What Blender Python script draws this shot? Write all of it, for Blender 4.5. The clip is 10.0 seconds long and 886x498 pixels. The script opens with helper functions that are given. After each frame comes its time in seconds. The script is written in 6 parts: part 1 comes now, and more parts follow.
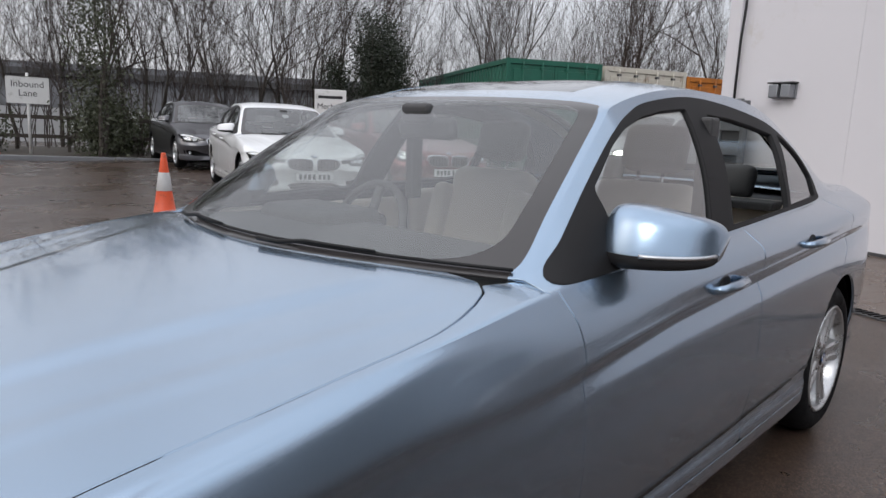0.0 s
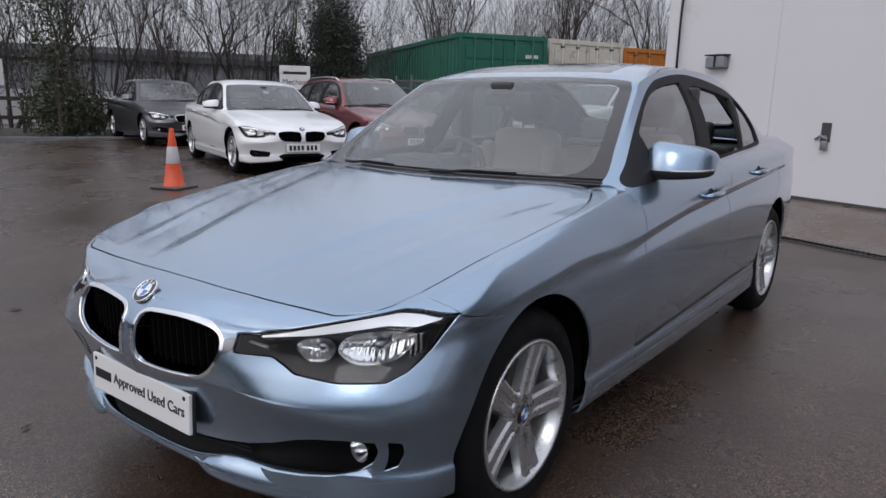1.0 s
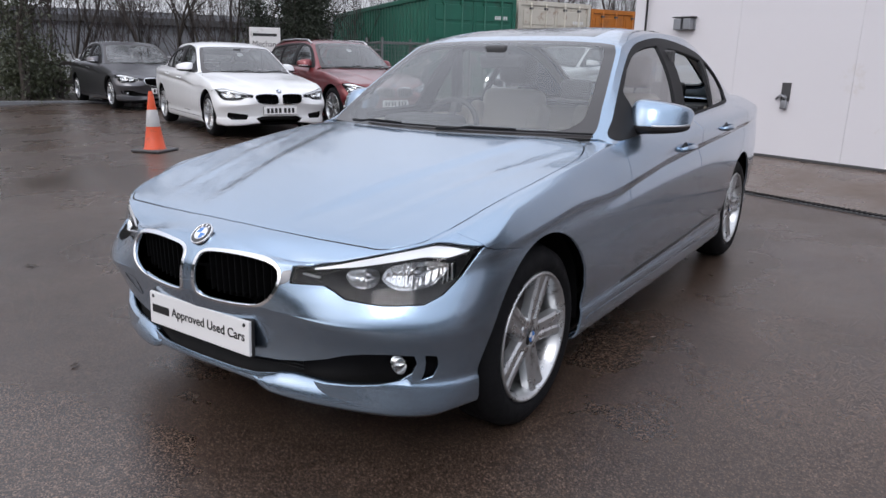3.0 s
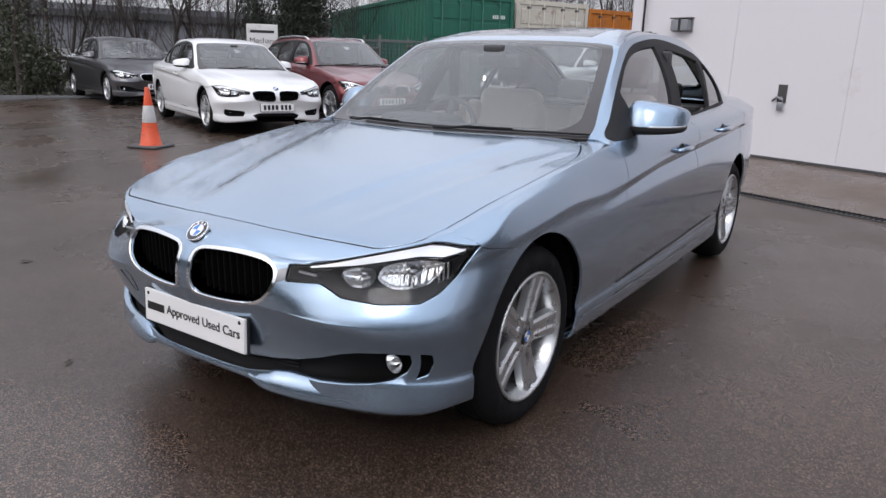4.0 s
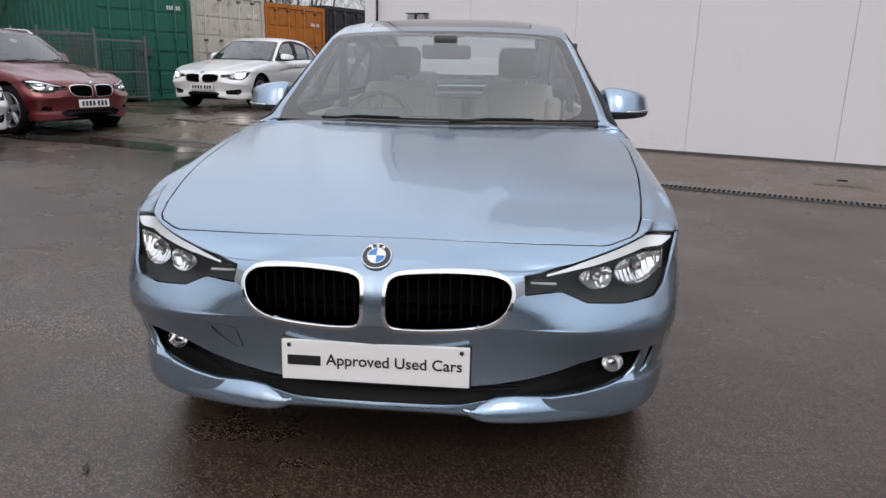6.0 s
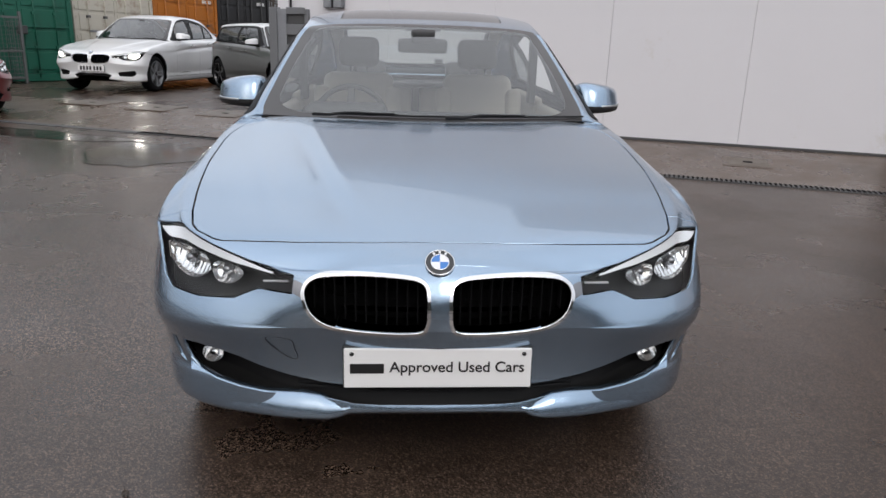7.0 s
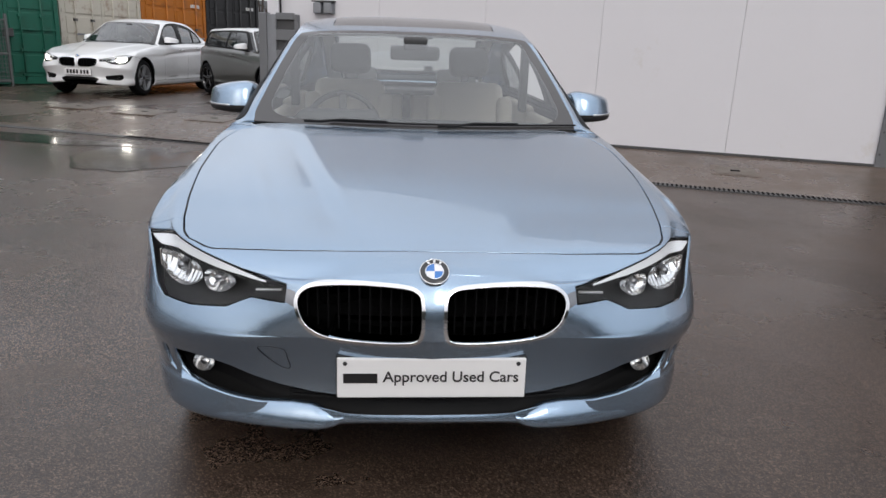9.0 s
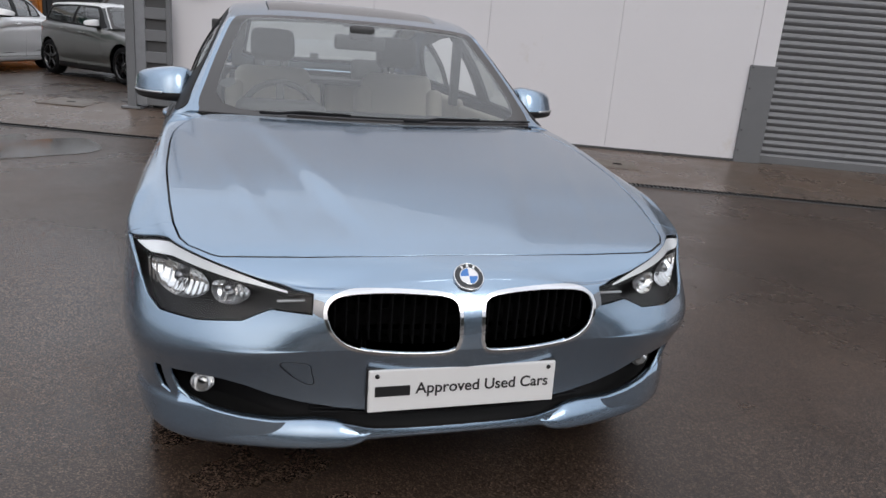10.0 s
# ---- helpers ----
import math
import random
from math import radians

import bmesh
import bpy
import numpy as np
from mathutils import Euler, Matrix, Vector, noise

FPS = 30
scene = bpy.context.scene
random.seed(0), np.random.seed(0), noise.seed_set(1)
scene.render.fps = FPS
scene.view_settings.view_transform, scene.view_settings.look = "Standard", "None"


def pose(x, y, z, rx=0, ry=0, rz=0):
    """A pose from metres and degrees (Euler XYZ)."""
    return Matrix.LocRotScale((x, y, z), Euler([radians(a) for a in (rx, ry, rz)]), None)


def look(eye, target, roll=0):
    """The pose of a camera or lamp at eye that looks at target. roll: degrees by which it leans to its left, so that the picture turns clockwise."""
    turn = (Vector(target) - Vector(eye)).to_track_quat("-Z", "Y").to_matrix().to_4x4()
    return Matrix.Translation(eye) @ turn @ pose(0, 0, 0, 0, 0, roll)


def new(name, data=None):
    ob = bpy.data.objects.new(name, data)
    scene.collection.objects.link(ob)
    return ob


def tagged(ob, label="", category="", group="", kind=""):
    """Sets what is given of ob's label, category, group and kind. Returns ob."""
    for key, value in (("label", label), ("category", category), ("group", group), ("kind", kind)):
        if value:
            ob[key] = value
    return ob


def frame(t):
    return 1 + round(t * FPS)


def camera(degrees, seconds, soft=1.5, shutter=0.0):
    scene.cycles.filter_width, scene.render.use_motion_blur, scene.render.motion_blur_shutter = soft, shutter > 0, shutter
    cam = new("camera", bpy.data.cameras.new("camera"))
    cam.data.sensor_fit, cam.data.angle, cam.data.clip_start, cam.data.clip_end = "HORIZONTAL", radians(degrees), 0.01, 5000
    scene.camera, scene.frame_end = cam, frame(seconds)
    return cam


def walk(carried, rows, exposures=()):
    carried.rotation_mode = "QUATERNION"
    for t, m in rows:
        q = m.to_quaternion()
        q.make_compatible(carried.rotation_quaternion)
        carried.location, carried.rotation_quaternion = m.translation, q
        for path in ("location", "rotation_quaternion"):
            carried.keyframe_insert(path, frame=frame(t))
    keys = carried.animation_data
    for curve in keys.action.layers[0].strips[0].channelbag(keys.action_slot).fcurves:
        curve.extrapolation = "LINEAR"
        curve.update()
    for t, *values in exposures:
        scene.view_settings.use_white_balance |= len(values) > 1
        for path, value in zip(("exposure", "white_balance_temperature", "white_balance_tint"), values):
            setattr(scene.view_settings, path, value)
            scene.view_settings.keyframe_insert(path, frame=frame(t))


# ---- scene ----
cam = camera(64.6, 10.0)
PATH = [
    (0, (1.62, 0.295, 1.276), (0.279, 1.737, 0.929), 2.7),
    (0.5, (1.769, -0.382, 1.267), (0.501, 1.125, 0.921), 2.6),
    (1, (1.846, -0.945, 1.252), (0.654, 0.606, 0.836), 1.5),
    (1.5, (1.91, -1.215, 1.24), (0.767, 0.346, 0.733), 1.2),
    (2, (1.899, -1.297, 1.251), (0.793, 0.286, 0.73), 1.1),
    (2.5, (1.897, -1.301, 1.251), (0.794, 0.286, 0.735), 1.1),
    (4, (1.896, -1.302, 1.254), (0.808, 0.294, 0.736), 1.9),
    (4.5, (1.879, -1.303, 1.247), (0.799, 0.299, 0.729), 2.2),
    (5, (1.61, -1.415, 1.205), (0.734, 0.307, 0.689), 4.5),
    (5.5, (0.985, -1.651, 1.22), (0.443, 0.203, 0.704), 3.9),
    (6, (0.34, -1.72, 1.194), (0.16, 0.207, 0.69), 1.4),
    (6.2, (0.133, -1.74, 1.219), (0.069, 0.181, 0.664), 0.4),
    (7.5, (-0.136, -1.744, 1.259), (0.024, 0.174, 0.714), 2.6),
    (8, (-0.133, -1.739, 1.26), (0.028, 0.18, 0.721), 2.5),
    (8.5, (-0.135, -1.734, 1.261), (0.03, 0.185, 0.724), 2.4),
    (9, (-0.139, -1.732, 1.262), (0.025, 0.189, 0.729), 2.5),
    (9.5, (-0.191, -1.701, 1.264), (0.013, 0.214, 0.723), 3.0),
    (10, (-0.59, -1.573, 1.253), (-0.021, 0.268, 0.715), 4.8),
]
EXPOSURES = [(0.0, 0.0, 6500, 11), (0.5, -0.32, 6350, 12), (1.0, -0.28, 6250, 13), (1.5, 0.02, 6250, 13), (2.5, 0.12, 6250, 13), (4.5, 0.16, 6400, 13), (5.0, 0.12, 6450, 13), (6.0, -0.02, 6500, 11), (7.5, -0.02, 6550, 10), (9.5, -0.02, 6550, 10), (10.0, -0.16, 6500, 10)]
walk(cam, [(t, look(eye, target, roll)) for t, eye, target, roll in PATH], EXPOSURES)

# ---- light ----
world = bpy.data.worlds.new("world")
scene.world = world
world.use_nodes = True
wn, wl = world.node_tree.nodes, world.node_tree.links
wn.clear()
sky = wn.new("ShaderNodeTexSky")
sky.sky_type, sky.sun_disc = "NISHITA", False
sky.sun_elevation, sky.sun_rotation = radians(38), radians(205)
sky.air_density, sky.dust_density, sky.ozone_density = 1.0, 4.0, 1.5
cloud = wn.new("ShaderNodeMix")
cloud.data_type, cloud.blend_type = "RGBA", "MIX"
cloud.inputs[0].default_value = 0.80
cloud.inputs[7].default_value = (6.95, 7.1, 7.5, 1)
cnoise = wn.new("ShaderNodeTexNoise")
cnoise.inputs["Scale"].default_value, cnoise.inputs["Detail"].default_value = 1.6, 4
cramp = wn.new("ShaderNodeMapRange")
cramp.inputs[1].default_value, cramp.inputs[2].default_value = 0.3, 0.7
cramp.inputs[3].default_value, cramp.inputs[4].default_value = 0.82, 1.12
cmul = wn.new("ShaderNodeVectorMath")
cmul.operation = "SCALE"
bg = wn.new("ShaderNodeBackground")
bg.inputs[1].default_value = 0.135
wout = wn.new("ShaderNodeOutputWorld")
# an overcast dome: about three times brighter overhead than at the horizon
wtc = wn.new("ShaderNodeTexCoord")
wsep = wn.new("ShaderNodeSeparateXYZ")
wup = wn.new("ShaderNodeMapRange")
wup.inputs[1].default_value, wup.inputs[2].default_value, wup.inputs[3].default_value, wup.inputs[4].default_value = 0.0, 1.0, 0.72, 1.85
wmul = wn.new("ShaderNodeMath")
wmul.operation = "MULTIPLY"
wl.new(wtc.outputs["Generated"], wsep.inputs[0])
wl.new(wsep.outputs[2], wup.inputs[0])
wl.new(wup.outputs[0], wmul.inputs[0])
wl.new(sky.outputs[0], cloud.inputs[6])
wl.new(cloud.outputs[2], cmul.inputs[0])
wl.new(cnoise.outputs[0], cramp.inputs[0])
wl.new(cramp.outputs[0], wmul.inputs[1])
wl.new(wmul.outputs[0], cmul.inputs["Scale"])
wl.new(cmul.outputs[0], bg.inputs[0])
wl.new(bg.outputs[0], wout.inputs[0])
sun = new("sun", bpy.data.lights.new("sun", "SUN"))
sun.data.energy, sun.data.angle, sun.data.color = 0.7, radians(25), (1.0, 0.97, 0.93)
sun.matrix_world = look((8, -20, 20), (0, 0, 0))

# ---- materials ----


def mat(name, color, rough=0.5, metal=0.0, coat=0.0, var=0.0, scale=6.0, bump=0.0, bscale=120.0, spec=0.5, stain=None, stain_scale=1.3, stain_amount=0.4, rvar=0.0, piece=0.0):
    """A surface with grain (bscale), blotches (scale) and, if given, stains of another colour."""
    m = bpy.data.materials.new(name)
    m.use_nodes = True
    nt = m.node_tree
    n, l = nt.nodes, nt.links
    b = n["Principled BSDF"]
    b.inputs["Metallic"].default_value, b.inputs["Roughness"].default_value = metal, rough
    b.inputs["Specular IOR Level"].default_value = spec
    b.inputs["Coat Weight"].default_value, b.inputs["Coat Roughness"].default_value = coat, 0.04
    b.inputs["Base Color"].default_value = (*color, 1)
    tc = n.new("ShaderNodeTexCoord")
    col = None
    if var or stain:
        no = n.new("ShaderNodeTexNoise")
        no.inputs["Scale"].default_value, no.inputs["Detail"].default_value, no.inputs["Roughness"].default_value = scale, 6, 0.65
        l.new(tc.outputs["Object"], no.inputs["Vector"])
        mx = n.new("ShaderNodeMix")
        mx.data_type = "RGBA"
        mx.inputs[6].default_value = (*[c * (1 - var) for c in color], 1)
        mx.inputs[7].default_value = (*[min(1, c * (1 + var)) for c in color], 1)
        l.new(no.outputs[0], mx.inputs[0])
        col = mx.outputs[2]
        if rvar:
            mr = n.new("ShaderNodeMapRange")
            mr.inputs[1].default_value, mr.inputs[2].default_value = 0.3, 0.7
            mr.inputs[3].default_value, mr.inputs[4].default_value = max(0.02, rough - rvar), min(1, rough + rvar)
            l.new(no.outputs[0], mr.inputs[0])
            l.new(mr.outputs[0], b.inputs["Roughness"])
    if stain:
        ns = n.new("ShaderNodeTexNoise")
        ns.inputs["Scale"].default_value, ns.inputs["Detail"].default_value, ns.inputs["Roughness"].default_value = stain_scale, 9, 0.7
        l.new(tc.outputs["Object"], ns.inputs["Vector"])
        ra = n.new("ShaderNodeMapRange")
        ra.inputs[1].default_value, ra.inputs[2].default_value = 0.62 - stain_amount * 0.3, 0.72
        l.new(ns.outputs[0], ra.inputs[0])
        ms = n.new("ShaderNodeMix")
        ms.data_type = "RGBA"
        ms.inputs[7].default_value = (*stain, 1)
        l.new(ra.outputs[0], ms.inputs[0])
        l.new(col, ms.inputs[6])
        col = ms.outputs[2]
    if piece:
        oi = n.new("ShaderNodeObjectInfo")
        mp = n.new("ShaderNodeMapRange")
        mp.inputs[3].default_value, mp.inputs[4].default_value = 1 - piece, 1 + piece
        l.new(oi.outputs["Random"], mp.inputs[0])
        sc = n.new("ShaderNodeVectorMath")
        sc.operation = "SCALE"
        if col:
            l.new(col, sc.inputs[0])
        else:
            sc.inputs[0].default_value = color
        l.new(mp.outputs[0], sc.inputs["Scale"])
        col = sc.outputs[0]
    if col:
        l.new(col, b.inputs["Base Color"])
    if bump:
        nb = n.new("ShaderNodeTexNoise")
        nb.inputs["Scale"].default_value, nb.inputs["Detail"].default_value = bscale, 4
        l.new(tc.outputs["Object"], nb.inputs["Vector"])
        bu = n.new("ShaderNodeBump")
        bu.inputs["Strength"].default_value, bu.inputs["Distance"].default_value = bump, 0.004
        l.new(nb.outputs[0], bu.inputs["Height"])
        l.new(bu.outputs[0], b.inputs["Normal"])
    return m


def paint(name, color, metal=0.55, rough=0.33, flake=0.10):
    """Clear-coated car paint with fine metal flake and a film of road dirt low down in blotches."""
    m = mat(name, color, rough, metal, 1.0, var=0.05, scale=2.2)
    n, l = m.node_tree.nodes, m.node_tree.links
    b = n["Principled BSDF"]
    if flake:
        tc = n.new("ShaderNodeTexCoord")
        vo = n.new("ShaderNodeTexVoronoi")
        vo.inputs["Scale"].default_value = 900
        l.new(tc.outputs["Object"], vo.inputs["Vector"])
        bu = n.new("ShaderNodeBump")
        bu.inputs["Strength"].default_value, bu.inputs["Distance"].default_value = flake, 0.0006
        l.new(vo.outputs["Distance"], bu.inputs["Height"])
        l.new(bu.outputs[0], b.inputs["Normal"])
    # droplets and thin dust make the clear coat uneven
    tc = n.new("ShaderNodeTexCoord")
    nz = n.new("ShaderNodeTexNoise")
    nz.inputs["Scale"].default_value, nz.inputs["Detail"].default_value = 5, 8
    l.new(tc.outputs["Object"], nz.inputs["Vector"])
    mr = n.new("ShaderNodeMapRange")
    mr.inputs[1].default_value, mr.inputs[2].default_value, mr.inputs[3].default_value, mr.inputs[4].default_value = 0.35, 0.75, 0.02, 0.10
    l.new(nz.outputs[0], mr.inputs[0])
    l.new(mr.outputs[0], b.inputs["Coat Roughness"])
    return m


def glass(name, tint=(0.75, 0.8, 0.78), through_share=0.82, grazing=0.75):
    m = bpy.data.materials.new(name)
    m.use_nodes = True
    n, l = m.node_tree.nodes, m.node_tree.links
    n.clear()
    tr = n.new("ShaderNodeBsdfTransparent")
    tr.inputs[0].default_value = (*tint, 1)
    gl = n.new("ShaderNodeBsdfGlossy")
    gl.inputs["Roughness"].default_value = 0.015
    fr = n.new("ShaderNodeLayerWeight")
    pw = n.new("ShaderNodeMath")
    pw.operation = "POWER"
    pw.inputs[1].default_value = 3.5
    l.new(fr.outputs["Facing"], pw.inputs[0])
    ad = n.new("ShaderNodeMath")
    ad.operation = "MULTIPLY_ADD"
    ad.inputs[1].default_value, ad.inputs[2].default_value = grazing, 1 - through_share
    ad.use_clamp = True
    l.new(pw.outputs[0], ad.inputs[0])
    mx = n.new("ShaderNodeMixShader")
    l.new(ad.outputs[0], mx.inputs[0])
    l.new(tr.outputs[0], mx.inputs[1])
    l.new(gl.outputs[0], mx.inputs[2])
    out = n.new("ShaderNodeOutputMaterial")
    l.new(mx.outputs[0], out.inputs[0])
    return m


def lit(name, color, strength):
    m = bpy.data.materials.new(name)
    m.use_nodes = True
    b = m.node_tree.nodes["Principled BSDF"]
    b.inputs["Emission Color"].default_value, b.inputs["Emission Strength"].default_value = (*color, 1), strength
    return m


M_BLUE = paint("blue_metallic_paint", (0.290, 0.386, 0.498), 0.95, 0.25)
M_WHITE = paint("white_car_paint", (0.78, 0.79, 0.80), 0.0, 0.35, 0.0)
M_GREY = paint("grey_metallic_paint", (0.085, 0.085, 0.095))
M_RED = paint("dark_red_metallic_paint", (0.16, 0.018, 0.022))
M_GREYGREEN = paint("grey_green_metallic_paint", (0.14, 0.14, 0.13))
M_TRIM = mat("black_plastic_trim", (0.012, 0.012, 0.013), 0.45, var=0.2, bump=0.15, bscale=500)
M_GLOSSBLACK = mat("gloss_black_plastic", (0.008, 0.008, 0.009), 0.12, coat=0.6)
# near-black with hardly any sheen: the shade of cavities put into the colour
M_VOID = mat("recess_shade_black", (0.004, 0.004, 0.0045), 0.85, var=0.3, spec=0.08)
M_CHROME = mat("chrome", (0.75, 0.76, 0.78), 0.10, 1.0, var=0.05, scale=30)
M_BROW = mat("bright_lamp_trim", (0.80, 0.81, 0.83), 0.35, 0.35, var=0.04)
M_SEAL = mat("matt_black_seal", (0.010, 0.010, 0.011), 0.6, spec=0.25, var=0.2)
M_FRIT = mat("dark_printed_glass", (0.028, 0.025, 0.025), 0.35, coat=0.5, var=0.1, scale=20)
M_SATIN = mat("satin_silver", (0.62, 0.63, 0.65), 0.32, 1.0, var=0.06, scale=20)
M_ALLOY = mat("painted_alloy", (0.50, 0.51, 0.52), 0.30, 0.85, 0.3, var=0.10, scale=14, rvar=0.08, stain=(0.10, 0.085, 0.07), stain_scale=9, stain_amount=0.05)
M_TYRE = mat("tyre_rubber", (0.007, 0.007, 0.008), 0.75, spec=0.14, var=0.35, scale=18, bump=0.3, bscale=160, rvar=0.15)
M_DISC = mat("worn_brake_disc", (0.22, 0.20, 0.19), 0.38, 0.9, var=0.25, scale=25, stain=(0.10, 0.05, 0.025), stain_scale=8)
M_GLASS = glass("windscreen_glass", (0.78, 0.82, 0.81), 0.84, 0.55)
M_SIDEGLASS = glass("side_glass", (0.78, 0.83, 0.82), 0.72)
M_DARKGLASS = glass("tinted_glass", (0.40, 0.44, 0.44), 0.84)
M_LENS = glass("clear_lamp_lens", (0.95, 0.96, 0.96), 0.97, 0.25)
M_LAMPDARK = mat("dark_lamp_housing", (0.009, 0.009, 0.010), 0.4, spec=0.25, var=0.2, scale=30)
M_REFLECT = mat("polished_reflector", (0.82, 0.83, 0.85), 0.06, 1.0)
M_SHADE = mat("shaded_reflector", (0.85, 0.86, 0.88), 0.16, 1.0, var=0.3, scale=25)
M_SMOKED = mat("dull_chrome", (0.24, 0.245, 0.26), 0.2, 1.0, var=0.1, scale=20)
M_COVER = mat("worn_cover_concrete", (0.115, 0.095, 0.076), 0.4, var=0.25, scale=5, bump=0.3, bscale=60, rvar=0.12)
M_WATER = mat("rain_water_film", (0.040, 0.033, 0.027), 0.14, var=0.3, scale=2.0, bump=0.10, bscale=5.0, spec=0.5, rvar=0.05)
M_REDLENS = mat("red_lamp_lens", (0.25, 0.008, 0.008), 0.1, coat=1.0)
M_BEIGE = mat("beige_leather", (0.50, 0.45, 0.39), 0.55, var=0.08, scale=9, bump=0.25, bscale=220)
M_DASH = mat("dark_grey_soft_plastic", (0.05, 0.05, 0.052), 0.6, var=0.15, bump=0.2, bscale=300)
M_HEADLINE = mat("pale_grey_headlining", (0.45, 0.44, 0.42), 0.9, var=0.06, bump=0.2, bscale=400)
M_PLATE = mat("white_plastic_plate", (0.80, 0.80, 0.80), 0.35, var=0.03, scale=12, coat=0.3)
M_INK = mat("black_printed_ink", (0.012, 0.012, 0.013), 0.4)
M_ROUNDBLUE = mat("badge_blue_enamel", (0.02, 0.16, 0.50), 0.15, coat=1.0)
M_ROUNDWHITE = mat("badge_white_enamel", (0.75, 0.76, 0.78), 0.15, coat=1.0)
M_HEADON = lit("lit_headlamp", (1.0, 0.95, 0.85), 22.0)


def asphalt():
    """Wet tarmac: pale and dark stones in a dark binder, with soaked smooth patches and duller dry ones."""
    m = bpy.data.materials.new("wet_asphalt")
    m.use_nodes = True
    n, l = m.node_tree.nodes, m.node_tree.links
    b = n["Principled BSDF"]
    tc = n.new("ShaderNodeTexCoord")

    def noise_at(scale, detail=4, rough=0.6):
        x = n.new("ShaderNodeTexNoise")
        x.inputs["Scale"].default_value, x.inputs["Detail"].default_value, x.inputs["Roughness"].default_value = scale, detail, rough
        l.new(tc.outputs["Object"], x.inputs["Vector"])
        return x.outputs[0]

    def ranged(src, a, c, lo, hi):
        x = n.new("ShaderNodeMapRange")
        for i, v in enumerate((a, c, lo, hi)):
            x.inputs[i + 1].default_value = v
        l.new(src, x.inputs[0])
        return x.outputs[0]

    vor = n.new("ShaderNodeTexVoronoi")
    vor.inputs["Scale"].default_value = 215
    l.new(tc.outputs["Object"], vor.inputs["Vector"])
    stone = n.new("ShaderNodeSeparateColor")
    l.new(vor.outputs["Color"], stone.inputs[0])
    ramp = n.new("ShaderNodeValToRGB")
    e = ramp.color_ramp.elements
    e[0].color, e[1].color = (0.018, 0.0126, 0.0100, 1), (0.168, 0.122, 0.095, 1)
    e.new(0.55).color = (0.038, 0.0262, 0.0200, 1)
    e.new(0.85).color = (0.098, 0.069, 0.052, 1)
    l.new(stone.outputs[0], ramp.inputs[0])
    blot = n.new("ShaderNodeMix")
    blot.data_type, blot.blend_type = "RGBA", "MULTIPLY"
    blot.inputs[0].default_value = 1
    l.new(ramp.outputs[0], blot.inputs[6])
    tone = n.new("ShaderNodeValToRGB")
    tone.color_ramp.elements[0].color, tone.color_ramp.elements[1].color = (0.72, 0.68, 0.66, 1), (1.35, 1.30, 1.26, 1)
    tone.color_ramp.elements[0].position, tone.color_ramp.elements[1].position = 0.35, 0.68
    l.new(noise_at(0.55, 7, 0.65), tone.inputs[0])
    l.new(tone.outputs[0], blot.inputs[7])
    l.new(blot.outputs[2], b.inputs["Base Color"])
    wet = ranged(noise_at(0.42, 6, 0.62), 0.40, 0.62, 0.0, 1.0)
    l.new(ranged(wet, 0, 1, 0.36, 0.20), b.inputs["Roughness"])
    b.inputs["Specular IOR Level"].default_value = 0.60
    b.inputs["Coat Weight"].default_value = 0.0
    bu = n.new("ShaderNodeBump")
    bu.inputs["Distance"].default_value = 0.004
    l.new(ranged(wet, 0, 1, 0.30, 0.12), bu.inputs["Strength"])
    l.new(vor.outputs["Distance"], bu.inputs["Height"])
    bu2 = n.new("ShaderNodeBump")
    bu2.inputs["Distance"].default_value, bu2.inputs["Strength"].default_value = 0.05, 0.12
    l.new(noise_at(1.8, 5), bu2.inputs["Height"])
    l.new(bu2.outputs[0], bu.inputs["Normal"])
    l.new(bu.outputs[0], b.inputs["Normal"])
    return m


M_ASPHALT = asphalt()
M_APRON = mat("wet_brown_concrete", (0.100, 0.071, 0.053), 0.30, var=0.25, scale=1.5, bump=0.35, bscale=60, rvar=0.14, stain=(0.05, 0.038, 0.03), stain_scale=0.8, stain_amount=0.35)
M_WALL = mat("white_painted_panel", (0.70, 0.69, 0.72), 0.55, var=0.025, scale=1.2, bump=0.05, bscale=40, stain=(0.60, 0.57, 0.54), stain_scale=0.9, stain_amount=0.05)
M_GALV = mat("galvanised_steel", (0.30, 0.31, 0.33), 0.45, 0.7, var=0.2, scale=12, bump=0.1, bscale=60)
M_SHUTTER = mat("grey_coated_steel", (0.17, 0.175, 0.185), 0.45, 0.2, var=0.12, scale=5, rvar=0.1)
M_DARKGREY = mat("dark_grey_flashing", (0.06, 0.06, 0.062), 0.5, var=0.2, scale=6)

# ---- shape tools ----


def thing(name, label="", category="", group="", at=None):
    ob = new(name)
    if at is not None:
        ob.matrix_basis = at
    return tagged(ob, label, category, group)


def to_mesh(verts, faces, material, smooth=True, name="mesh"):
    me = bpy.data.meshes.new(name)
    me.from_pydata([tuple(map(float, v)) for v in verts], [], [tuple(map(int, f)) for f in faces])
    me.materials.append(material)
    if smooth:
        me.polygons.foreach_set("use_smooth", [True] * len(me.polygons))
    me.update()
    return me


def part(name, bm, material, parent, label="", smooth=False, at=None):
    """Links a bmesh or mesh as one object under a thing or a part."""
    if isinstance(bm, bmesh.types.BMesh):
        me = bpy.data.meshes.new(name)
        bm.to_mesh(me)
        bm.free()
        me.materials.append(material)
        if smooth:
            me.polygons.foreach_set("use_smooth", [True] * len(me.polygons))
    else:
        me = bm
        if not me.materials:
            me.materials.append(material)
    ob = new(name, me)
    ob.parent = parent
    if at is not None:
        ob.matrix_basis = at
    if label:
        ob["label"] = label
    return ob


